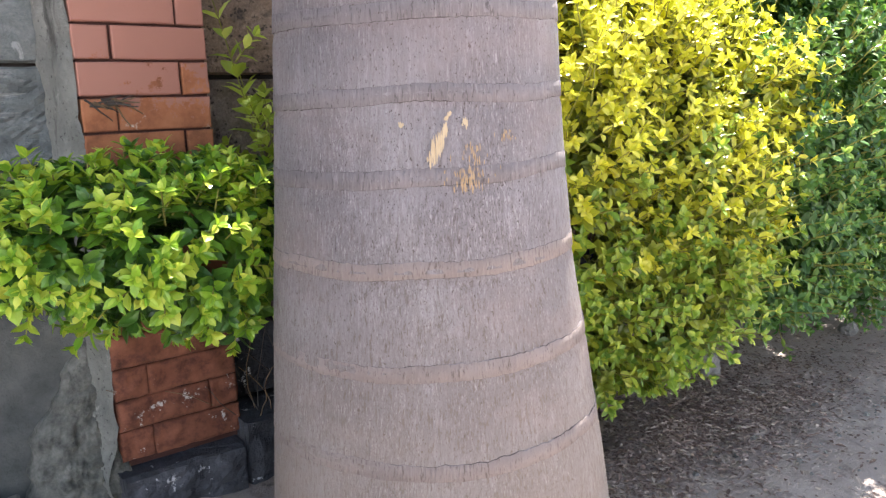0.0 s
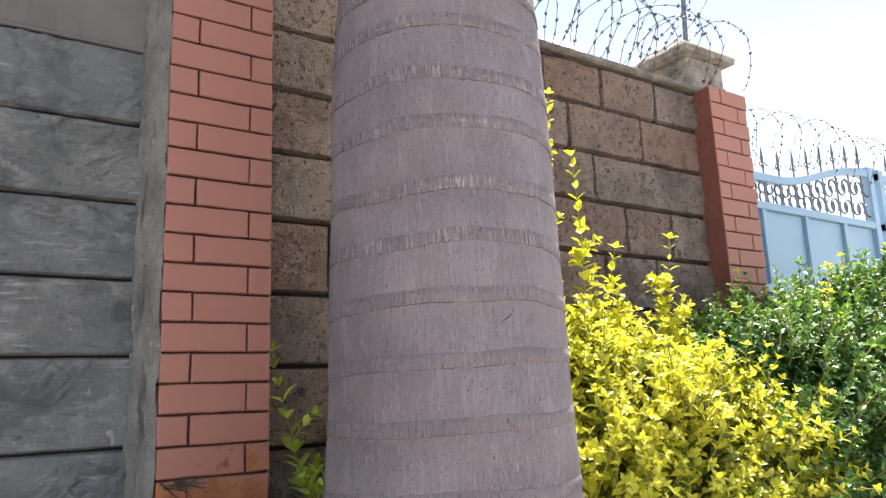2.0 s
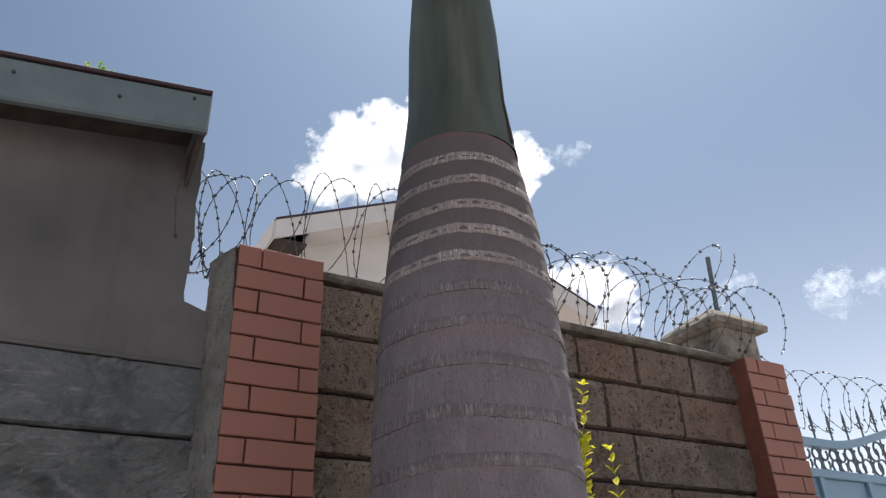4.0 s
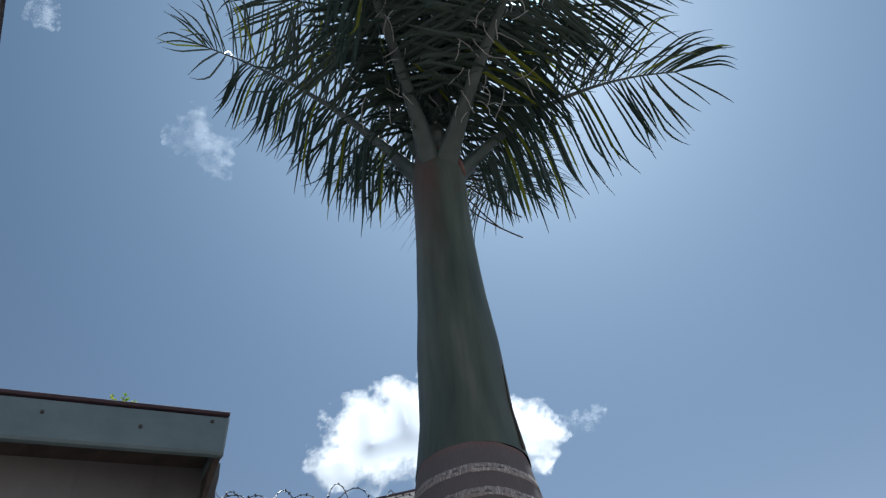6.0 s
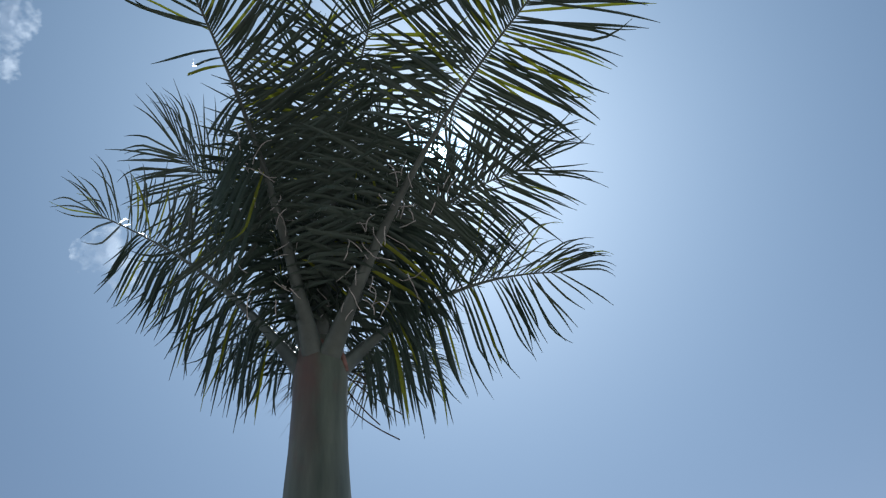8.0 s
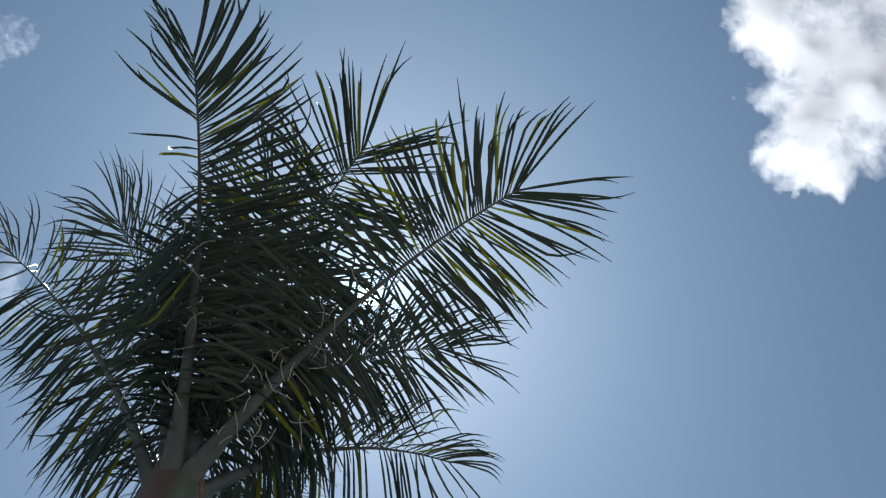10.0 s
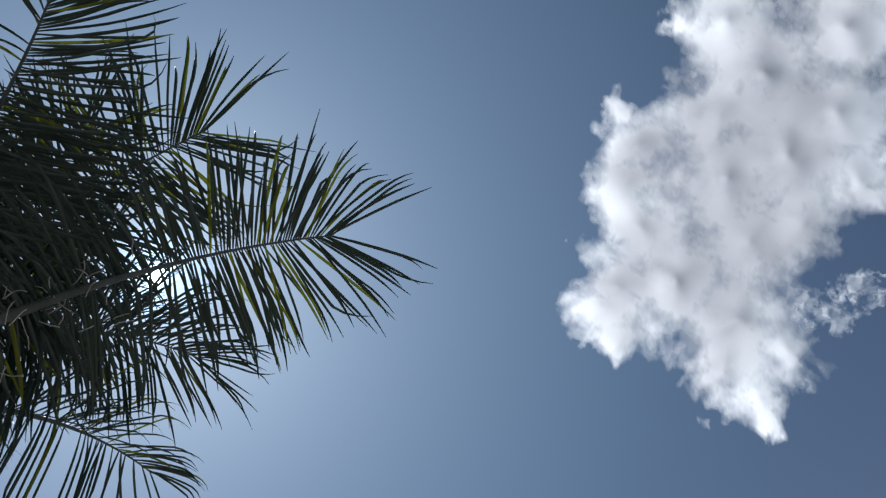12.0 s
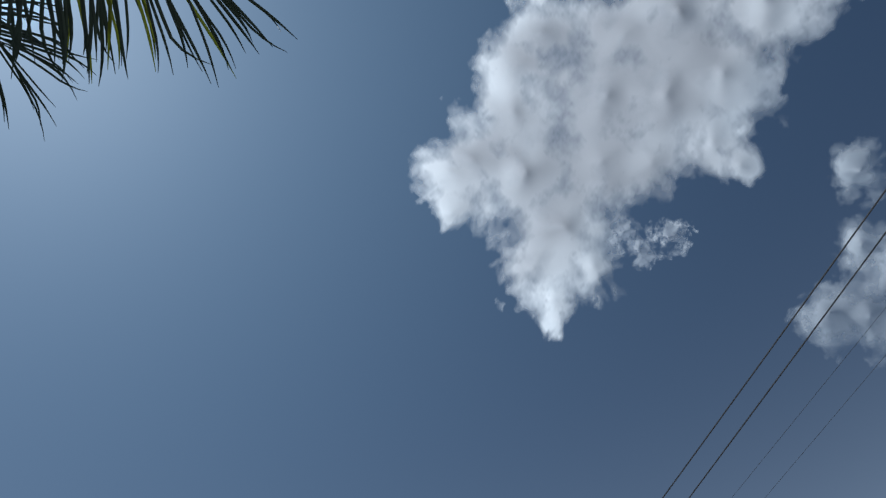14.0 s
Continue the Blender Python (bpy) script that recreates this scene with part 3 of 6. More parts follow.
def rough_block(x0, x1, y0, y1, z0, z1, nx, nz, depth, edge=0.012, seed=0.0, tool=0.0, slant=0.7, wobble=0.0045):
    """A quarry stone: its face a coarse uneven grid, its edges pulled back."""
    g = Geo()
    for j in range(nz + 1):
        for i in range(nx + 1):
            x, z = spread(i, nx, x0, x1), spread(j, nz, z0, z1)
            rim = i in (0, nx) or j in (0, nz)
            near = min(x - x0, x1 - x, z - z0, z1 - z)
            d = edge if rim else -depth * min(1.0, 0.25 + near / 0.05) * noise.fractal(Vector((x * 7 + seed, seed * 3.1, z * 7)), 0.6, 2.0, 3)
            if tool and not rim:
                a, b = x * math.cos(slant) + z * math.sin(slant), z * math.cos(slant) - x * math.sin(slant)
                patch = max(0.0, min(1.0, 0.5 + 1.6 * noise.noise(Vector((x * 5, seed, z * 5)))))
                d -= tool * patch * noise.fractal(Vector((a * 13, seed, b * 52)), 0.7, 2.0, 3)
            if i in (0, nx):
                x += wobble * noise.noise(Vector((z * 28, seed, x)))
            if j in (0, nz):
                z += wobble * noise.noise(Vector((x * 28, seed, z)))
            g.v.append((x, y0 + d, z))
    w = nx + 1
    for j in range(nz):
        for i in range(nx):
            g.f.append((j * w + i, j * w + i + 1, (j + 1) * w + i + 1, (j + 1) * w + i))
    k = len(g.v)
    g.v += [(x0, y1, z0), (x1, y1, z0), (x1, y1, z1), (x0, y1, z1)]
    bottom = list(range(w))
    top = [nz * w + i for i in range(w)]
    left = [j * w for j in range(nz + 1)]
    right = [j * w + nx for j in range(nz + 1)]
    g.f.append(tuple(reversed(bottom)) + (k, k + 1))
    g.f.append(tuple(top) + (k + 2, k + 3))
    g.f.append(tuple(left) + (k + 3, k))
    g.f.append(tuple(reversed(right)) + (k + 1, k + 2))
    return g


# ---- ground ----
def ground_height(x, y):
    near = math.exp(-((x - 1) ** 2 + (y + 1) ** 2) / 60.0)
    return -0.05 + near * 0.035 * noise.fractal(Vector((x * 1.6, y * 1.6, 0.3)), 0.6, 2.0, 4)


def build_ground():
    g = Geo()
    xs = [-400, -150, -60, -25, -12, -7] + [-4 + 0.1 * i for i in range(101)] + [9, 14, 25, 60, 150, 400]
    ys = [-400, -150, -60, -25, -12, -7] + [-5 + 0.1 * i for i in range(66)] + [4, 8, 14, 25, 60, 150, 400]
    for y in ys:
        for x in xs:
            g.v.append((x, y, ground_height(x, y)))
    w = len(xs)
    for j in range(len(ys) - 1):
        for i in range(w - 1):
            g.f.append((j * w + i, j * w + i + 1, (j + 1) * w + i + 1, (j + 1) * w + i))
    ob = part("ground", g, SOIL, smooth=True)
    tagged(ob, "dry grey-brown trodden soil with small stones", "ground", kind="structure")


build_ground()


# ---- boundary wall: stone stretch ----
WALL_Y = 0.145
STONE_ROWS = [-0.12, 0.10, 0.325, 0.55, 0.775, 1.005, 1.245, 1.468, 1.70, 1.922, 2.137, 2.35, 2.545]
STONE_JOINTS = {11: (0.78, 1.19, 1.52, 1.854, 2.202), 10: (0.60, 1.02, 1.35, 1.647, 2.088),
                9: (0.82, 1.30, 1.776), 8: (0.66, 1.10, 1.50, 1.946, 2.24), 7: (0.545, 0.95, 1.36, 1.80, 2.11),
                6: (0.72, 1.16, 1.60, 2.02)}


def build_stone_wall():
    core = Geo()
    core.box(0.29, 2.80, WALL_Y + 0.036, WALL_Y + 0.23, -0.2, 2.545)
    wall = part("wall_stone", core, MORTAR)
    tagged(wall, "boundary wall of brown quarry stone with dark recessed joints", "wall", kind="structure")
    rng = random.Random(4)
    for r in range(len(STONE_ROWS) - 1):
        z0, z1 = STONE_ROWS[r] + 0.0065, STONE_ROWS[r + 1] - 0.0065
        cuts = [0.296, *STONE_JOINTS.get(r, tuple(0.5 + 0.42 * i + (0.2 if r % 2 else 0.0) for i in range(5))), 2.52]
        for a, b in zip(cuts, cuts[1:]):
            if b - a < 0.05:
                continue
            g = rough_block(a + 0.0055, b - 0.0055, WALL_Y - rng.uniform(0.0, 0.008), WALL_Y + 0.05, z0, z1, 30, 18, 0.020, 0.026, rng.random() * 50, 0.011, rng.choice((0.6, 0.8, -0.6)), 0.0018)
            part("stone", g, FOOTING if r < 2 else STONE_TAN if a < 0.5 and r > 4 else STONE, wall)
    g = Geo()
    n = 150
    for i in range(n + 1):
        x = 0.298 + 2.225 * i / n
        wob = [0.006 * noise.fractal(Vector((x * 9, k * 3.3, 0)), 0.5, 2.0, 5) for k in range(6)]
        g.v += [(x, WALL_Y - 0.022 + wob[0], 2.548), (x, WALL_Y - 0.032 + wob[1], 2.556 + wob[1] * 0.3), (x, WALL_Y - 0.030 + wob[2], 2.578 + wob[2]),
                (x, WALL_Y - 0.012 + wob[3], 2.590 + wob[3]), (x, WALL_Y + 0.24, 2.592 + wob[4]), (x, WALL_Y + 0.26, 2.548)]
    for i in range(n):
        g.f += [(6 * i + k, 6 * i + (k + 1) % 6, 6 * i + 6 + (k + 1) % 6, 6 * i + 6 + k) for k in range(6)]
    g.f += [(5, 4, 3, 2, 1, 0), tuple(6 * n + k for k in range(6))]
    part("coping", g, COPING, wall, "weathered cement coping")


build_stone_wall()


# ---- boundary wall: cement-washed stretch and the shed above it ----
BLOCK_ROWS = [-0.12, 0.12, 0.345, 0.575, 0.80, 1.035, 1.277, 1.487, 1.705, 1.937, 2.165]


def build_block_wall():
    core = Geo()
    core.box(-3.0, -0.02, 0.186, 0.36, -0.2, 2.165)
    wall = part("wall_block", core, MORTAR)
    tagged(wall, "boundary wall of large blocks washed with grey cement", "wall", kind="structure")
    rng = random.Random(9)
    for r in range(len(BLOCK_ROWS) - 1):
        z0, z1 = BLOCK_ROWS[r] + 0.0045, BLOCK_ROWS[r + 1] - 0.0045
        cuts = [-3.0, -2.45, -1.85, -1.25, -0.66, -0.03] if r % 2 else [-3.0, -2.7, -2.1, -1.5, -0.92, -0.03]
        for a, b in zip(cuts, cuts[1:]):
            g = rough_block(a + 0.004, b - 0.004, 0.160 - rng.uniform(0, 0.018), 0.2, z0, z1, 64, 24, 0.010, 0.015, rng.random() * 50, 0.0115, rng.choice((0.5, 0.8, -0.4)), 0.003)
            part("block", g, BLOCK, wall)


    # rough cement skim over the lowest courses
    g = Geo()
    nx, nz = 120, 30
    for j in range(nz + 1):
        for i in range(nx + 1):
            x, z = -3.0 + 2.97 * i / nx, -0.12 + 0.70 * j / nz
            q = Vector((x * 5, z * 5, 4.0))
            top = 0.016 if j == nz else 0.0
            g.v.append((x, 0.128 + top - 0.012 * noise.fractal(q, 0.7, 2.0, 5), z + (0.02 * noise.noise(q * 1.3) if j == nz else 0.0)))
    for j in range(nz):
        for i in range(nx):
            a = j * (nx + 1) + i
            g.f.append((a, a + 1, a + nx + 2, a + nx + 1))
    part("cement_skim", g, SKIM, wall, "rough grey cement skim", True)


build_block_wall()


NAILS = ((-0.752, 2.935), (-0.453, 2.956), (-0.225, 3.036))


def build_shed():
    shed = thing("shed", "low grey plastered outbuilding with teal fascia and maroon roof edge", "shed")
    g = Geo()
    n = 28
    z_of = lambda i: 2.167 + (3.02 - 2.167) * i / n
    v = []
    for i in range(n + 1):
        z = z_of(i)
        x = -0.128 - 0.012 * (z - 2.37) + 0.010 * noise.noise(Vector((z * 9, 1.7, 0))) + 0.006 * noise.noise(Vector((z * 31, 0, 0)))
        if z < 2.37:
            x = -0.035
        v += [(-3.0, 0.148, z), (x, 0.148, z), (x, 0.34, z), (-3.0, 0.34, z)]
    f = [(4 * i + k, 4 * i + (k + 1) % 4, 4 * i + 4 + (k + 1) % 4, 4 * i + 4 + k) for i in range(n) for k in range(4)]
    f += [(3, 2, 1, 0), (4 * n, 4 * n + 1, 4 * n + 2, 4 * n + 3)]
    g.add(v, f)
    part("wall", g, PLASTER, shed, "grey plaster wall with a crumbling edge")
    g = Geo()
    g.box(-3.0, -0.03, 0.140, 0.152, 2.160, 2.172, 0.003)
    part("plaster_lip", g, PLASTER, shed)

    def sloped(x0, x1, y0, y1, zb, zt, c=0.006):
        q = Geo()
        q.box(x0, x1, y0, y1, zb, zt, c)
        q.v = [(x, y, z + (x + 0.18) * 0.142) for x, y, z in q.v]
        return q
    part("fascia", sloped(-3.0, -0.165, -0.062, -0.035, 2.915, 3.072, 0.008), FASCIA, shed, "teal-grey painted fascia board")
    part("fascia_return", sloped(-0.192, -0.165, -0.033, 0.9, 2.925, 3.068), FASCIA, shed)
    part("roof", sloped(-3.0, -0.168, -0.070, 1.2, 3.075, 3.089, 0.004), ROOF_EDGE, shed, "maroon metal roof sheet")
    part("soffit", sloped(-3.0, -0.195, -0.033, 0.9, 2.985, 3.0, 0.0), DARK_WOOD, shed, "dark timber soffit")
    g = Geo()
    g.add([(-0.192, -0.030, 2.924), (-0.168, -0.030, 2.926), (-0.168, 0.130, 2.926), (-0.192, 0.130, 2.924), (-0.186, 0.128, 2.80), (-0.174, 0.128, 2.80)],
          [(0, 1, 2, 3), (0, 4, 5, 1), (3, 2, 5, 4), (0, 3, 4), (1, 5, 2)])
    part("bracket", g, DARK_WOOD, shed, "dark timber eave bracket")
    for x, z in NAILS:
        g = Geo()
        g.tube([(x, -0.068, z), (x, -0.060, z)], 0.006, 8)
        part("nail", g, DARK_WOOD, shed, "dark nail head")


build_shed()


# ---- brick pilasters ----
def brick_mesh(width, height, depth, key, seed=0):
    """A painted brick: outline a little uneven, arris softly rounded."""
    rng = random.Random(seed * 7.3 + width)
    n = 5 if width > 0.12 else 2
    m = 2
    outline = [(i / n, 0.0) for i in range(n)] + [(1.0, j / m) for j in range(m)] + [(1 - i / n, 1.0) for i in range(n)] + [(0.0, 1 - j / m) for j in range(m)]
    k = len(outline)
    g = Geo()
    wob = [(rng.uniform(-1, 1) * 0.0011, rng.uniform(-1, 1) * 0.0011) for _ in outline]
    for inset, y in ((0.0042, 0.0), (0.0012, 0.0014), (0.0, 0.0046), (0.0, depth)):
        for (u, v), (dx, dz) in zip(outline, wob):
            x, z = u * width + dx, v * height + dz
            g.v.append((x + inset * (1 - 2 * u) * (1 if u in (0.0, 1.0) else 0), y, z + inset * (1 - 2 * v) * (1 if v in (0.0, 1.0) else 0)))
    g.f.append(tuple(range(k)))
    for r in range(3):
        for i in range(k):
            j = (i + 1) % k
            g.f.append((r * k + i, (r + 1) * k + i, (r + 1) * k + j, r * k + j))
    return g.mesh("brick_" + key, BRICK)


def build_pilaster_near():
    core = Geo()
    core.box(0.004, 0.292, 0.013, 0.36, 0.06, 2.548)
    p = part("brick_pilaster", core, MORTAR_RED)
    tagged(p, "terracotta painted brick pilaster, its paint flaking near the ground", "pilaster", group="brick pilasters")
    rng = random.Random(2)
    meshes = {}
    for k in range(-11, 20):
        z = 0.957 + 0.08 * k
        left = 0.078 if k % 2 else 0.228
        for x0, x1 in ((0.0, left - 0.0025), (left + 0.0025, 0.296)):
            w = round(x1 - x0, 3)
            if k < -4:
                part("brick", rough_block(x0 - 0.003, x1 + 0.003, rng.uniform(-0.003, 0.003), 0.05, z + 0.001, z + 0.0785, 24, 10, 0.024, 0.006, rng.random() * 30, 0.006), BRICK, p, smooth=True)
                continue
            shape = (w, rng.randrange(5))
            if shape not in meshes:
                meshes[shape] = brick_mesh(w, 0.0740, 0.05, str(len(meshes)), shape[1])
            b = part("brick", meshes[shape], BRICK, p)
            rough = 1.0 if k > 0 else 2.6
            b.location = (x0 + rng.uniform(-1, 1) * 0.0007 * rough, rng.uniform(-1, 1.0) * 0.0012 * rough, z + 0.003)
            b.rotation_euler = (rng.uniform(-1, 1) * 0.003 * rough, rng.uniform(-1, 1) * 0.002 * rough, rng.uniform(-1, 1) * 0.004 * rough)
    # cement render on the side towards the block wall
    g = Geo()
    n, m = 170, 8
    for j in range(n + 1):
        z = -0.12 + 2.66 * j / n
        for i in range(m + 1):
            u = i / m
            x = -0.002 - 0.046 * u ** 0.8 + 0.007 * noise.fractal(Vector((u * 3, z * 9, 2.0)), 0.5, 2.0, 6)
            y = 0.004 + 0.155 * u - 0.004 * noise.fractal(Vector((u * 4, z * 14, 5.0)), 0.5, 2.0, 5) * (1 if u > 0 else 0.4)
            bulge = max(0.0, 0.30 - z) * 0.16 * (0.7 + 0.6 * noise.noise(Vector((z * 9, u * 4, 0))))
            if z > 2.3:
                x -= (z - 2.3) * 0.05
            g.v.append((x - bulge, y - bulge * 0.75, z))
    w = m + 1
    for j in range(n):
        for i in range(m):
            g.f.append((j * w + i, (j + 1) * w + i, (j + 1) * w + i + 1, j * w + i + 1))
    k = len(g.v)
    g.v += [(0.0, 0.004, -0.12), (0.0, 0.159, -0.12), (0.0, 0.004, 2.54), (0.0, 0.159, 2.54)]
    t = n * w
    g.f.append((*[t + i for i in range(w)], k + 3, k + 2))
    part("cement_render", g, RENDER, p, "rough grey cement render", True)


build_pilaster_near()


def build_footing():
    f = thing("footing", "dark painted rough stone footing under the brick pilaster", "footing", kind="structure")
    rng = random.Random(6)
    for a, b, zt in ((-0.02, 0.285, 0.062), (0.292, 0.52, 0.115), (0.53, 0.80, 0.10)):
        part("footing_stone", rough_block(a, b, -0.045 - rng.uniform(0, 0.02), 0.10, -0.14, zt, 24, 16, 0.024, 0.014, rng.random() * 9, 0.008, 0.4), FOOTING, f)


build_footing()


def lump(radius, seed, squash=(1, 1, 1), rough=0.35):
    """An irregular stone or a heap of set cement."""
    bm = bmesh.new()
    bmesh.ops.create_icosphere(bm, subdivisions=5, radius=1.0)
    for q in bm.verts:
        d = 1 + rough * noise.fractal(q.co * 1.7 + Vector((seed, seed * 2, 0)), 0.95, 2.0, 6)
        q.co = Vector((q.co.x * squash[0], q.co.y * squash[1], q.co.z * squash[2])) * d * radius
    me = bpy.data.meshes.new("lump")
    bm.to_mesh(me)
    bm.free()
    me.polygons.foreach_set("use_smooth", [True] * len(me.polygons))
    return me


def place_lump(name, where, radius, seed, squash, material, label, category, rough=0.35, group=""):
    me = lump(radius, seed, squash, rough)
    me.materials.append(material)
    ob = new(name, me)
    ob.location = where
    return tagged(ob, label, category, group)


def build_cement_heap():
    """Set cement slumped against the wall and the pilaster's side."""
    g = Geo()
    nx, nz = 70, 96
    for j in range(nz + 1):
        z = -0.14 + 0.50 * j / nz
        low = max(0.0, min(1.0, (0.34 - z) / 0.40))
        xl = -0.055 - 0.185 * low ** 0.75 + 0.030 * noise.fractal(Vector((z * 9, 0.4, 0)), 0.7, 2.0, 4)
        for i in range(nx + 1):
            u = i / nx
            x = xl + (0.012 - xl) * u
            q = Vector((x * 16, z * 16, 7.0))
            d = (0.02 + 0.15 * low) * math.sin(min(1.0, 0.12 + u * 2.0) * math.pi / 2) ** 0.6
            crag = 1.3 * noise.fractal(q * 0.55, 0.85, 2.1, 6) + 0.9 * abs(noise.noise(Vector((x * 15, z * 27, 2.0)))) + 0.45 * noise.noise(Vector((x * 55, z * 60, 5.0))) + 0.35 * noise.noise(Vector((x * 110, z * 120, 9.0)))
            y = 0.135 - d - 0.024 * crag * (0.35 + low) * min(1.0, 6 * u)
            if u > 0.8:
                y = max(y, -0.055 - 0.05 * low) if z < 0.1 else max(y, -0.012 - 0.04 * low)
            g.v.append((x, y if i else 0.15, z))
    for j in range(nz):
        for i in range(nx):
            a = j * (nx + 1) + i
            g.f.append((a, a + 1, a + nx + 2, a + nx + 1))
    tagged(part("cement_slump", g, CEMENT, smooth=True), "hardened slump of grey cement at the pilaster foot", "cement")


build_cement_heap()
place_lump("rock", (-0.31, 0.05, -0.03), 0.10, 8.0, (1.1, 0.8, 0.8), ROCK, "rough grey rock lying against the block wall", "rock")


def build_pilaster_far():
    x0, x1, y0 = 2.495, 2.775, 0.045
    core = Geo()
    core.box(x0 + 0.012, x1 - 0.004, y0 + 0.010, 0.40, -0.15, 2.553)
    p = part("brick_pilaster", core, MORTAR_RED)
    tagged(p, "terracotta painted brick pilaster with a dull red side beside the gate", "pilaster", group="brick pilasters")
    g = Geo()
    g.box(x0, x0 + 0.012, y0 + 0.002, 0.16, -0.15, 2.552, 0.003)
    part("painted_side", g, RED_SIDE, p, "dull red painted side")
    rng = random.Random(12)
    meshes = {}
    for k in range(-11, 20):
        z = 0.96 + 0.08 * k
        left = 0.085 if k % 2 else 0.205
        for a, b in ((x0 + 0.001, x0 + left - 0.0028), (x0 + left + 0.0028, x1 + (0.008 if k % 2 else 0.0))):
            w = round(b - a, 3)
            shape = (w, rng.randrange(4))
            if shape not in meshes:
                meshes[shape] = brick_mesh(w, 0.0745, 0.05, "far" + str(len(meshes)), shape[1])
            ob = part("brick", meshes[shape], BRICK, p)
            ob.location = (a, y0 + rng.uniform(-0.001, 0.001), z + 0.0027)
    # the plinth and pyramid cap on the wall end
    g = Geo()
    g.box(2.50, 2.775, 0.15, 0.44, 2.587, 2.765, 0.01)
    part("plinth", g, CAPSTONE, p, "cream plinth with worn plaster")
    g = Geo()
    cx, cy = 2.63, 0.30
    rows = [(0.165, 2.755), (0.192, 2.765), (0.196, 2.795), (0.18, 2.815), (0.09, 2.885), (0.015, 2.925)]
    for h, z in rows:
        g.v += [(cx - h, cy - h, z), (cx + h, cy - h, z), (cx + h, cy + h, z), (cx - h, cy + h, z)]
    for r in range(len(rows) - 1):
        for i in range(4):
            j = (i + 1) % 4
            g.f.append((r * 4 + i, r * 4 + j, r * 4 + 4 + j, r * 4 + 4 + i))
    g.f += [(3, 2, 1, 0), tuple(len(rows) * 4 - 4 + i for i in range(4))]
    part("cap", g, CAPSTONE, p, "weathered pyramid cap")


build_pilaster_far()


# ---- gate ----
def arch_z(x):
    """Height of the gate's curved top bar."""
    u = max(0.0, min(1.0, (x - 3.35) / 0.95))
    return 2.262 + 0.175 * (u * u * (3 - 2 * u))


def ring_pts(cx, cz, r, a0, a1, n, y):
    return [(cx + r * math.cos(a0 + (a1 - a0) * i / n), y, cz + r * math.sin(a0 + (a1 - a0) * i / n)) for i in range(n + 1)]


def build_gate(x0, x1, mirror, label):
    y = 0.30
    gate = thing("metal_gate", label, "gate", group="gate leaves")
    zf = (lambda x: arch_z(x0 + x1 - x)) if mirror else arch_z
    if mirror:
        zf = lambda x: 2.437 - 0.02 * (x - x0)
    g = Geo()
    n = 26
    pts = [(x0 + (x1 - x0) * i / n, zf(x0 + (x1 - x0) * i / n)) for i in range(n + 1)]
    for xa, za in pts:
        g.v += [(xa, y - 0.022, za - 0.022), (xa, y + 0.022, za - 0.022), (xa, y + 0.022, za + 0.022), (xa, y - 0.022, za + 0.022)]
    for i in range(n):
        g.f += [(4 * i + k, 4 * i + (k + 1) % 4, 4 * i + 4 + (k + 1) % 4, 4 * i + 4 + k) for k in range(4)]
    g.f += [(3, 2, 1, 0), (4 * n, 4 * n + 1, 4 * n + 2, 4 * n + 3)]
    part("top_bar", g, GATE, gate, "curved top bar")
    for name, za, zb in (("rail", 2.075, 2.12), ("rail", 1.615, 1.66), ("rail", 0.9, 0.945), ("rail", 0.06, 0.11)):
        g = Geo()
        g.box(x0, x1, y - 0.024, y + 0.024, za, zb, 0.004)
        part(name, g, GATE, gate)
    for xs in (x0, x1 - 0.06):
        g = Geo()
        g.box(xs, xs + 0.06, y - 0.028, y + 0.028, 0.0, zf(xs + 0.03) + 0.05, 0.004)
        part("stile", g, GATE, gate)
    g = Geo()
    g.box(x0 + 0.03, x1 - 0.03, y + 0.004, y + 0.008, 0.06, 2.09)
    part("sheet", g, GATE, gate, "pale blue sheet steel")
    k = max(2, round((x1 - x0) / 0.385))
    for i in range(1, k):
        g = Geo()
        xs = x0 + (x1 - x0) * i / k
        g.box(xs - 0.02, xs + 0.02, y - 0.020, y + 0.003, 0.10, 2.076, 0.003)
        part("mullion", g, GATE, gate)
        g = Geo()
        for s in (-1, 1):
            g.tube([(xs + s * 0.12, y - 0.012, 1.45), (xs, y - 0.012, 1.60), ], 0.008, 5)
            g.tube([(xs + s * 0.12, y - 0.012, 1.45), (xs, y - 0.012, 1.30), ], 0.008, 5)
        part("diamond_ornament", g, GATE, gate)
    m = round((x1 - x0 - 0.1) / 0.155)
    for i in range(m):
        xs = x0 + 0.10 + (x1 - x0 - 0.14) * (i + 0.5) / m
        zt = zf(xs)
        g = Geo()
        g.tube([(xs, y, 2.10), (xs, y, zt + 0.06)], 0.006, 6)
        g.tube([(xs, y, zt + 0.055), (xs, y, zt + 0.075), (xs, y, zt + 0.09), (xs, y, zt + 0.10), (xs, y, zt + 0.125), (xs, y, zt + 0.20)],
               [0.005, 0.010, 0.005, 0.007, 0.010, 0.001], 6)
        for s in (-1, 1):
            g.tube(ring_pts(xs + s * 0.016, zt + 0.085, 0.014, 0, 2 * math.pi * 0.8, 8, y), 0.004, 4)
        part("spear_bar", g, IRON, gate, "dark iron spear bar")
        h = (zt - 0.025 - 2.12)
        g = Geo()
        for s in (-1, 1):
            for q in (0.27, 0.73):
                r = min(0.042, h * 0.25)
                a0 = math.pi * (0.15 if s > 0 else 0.85)
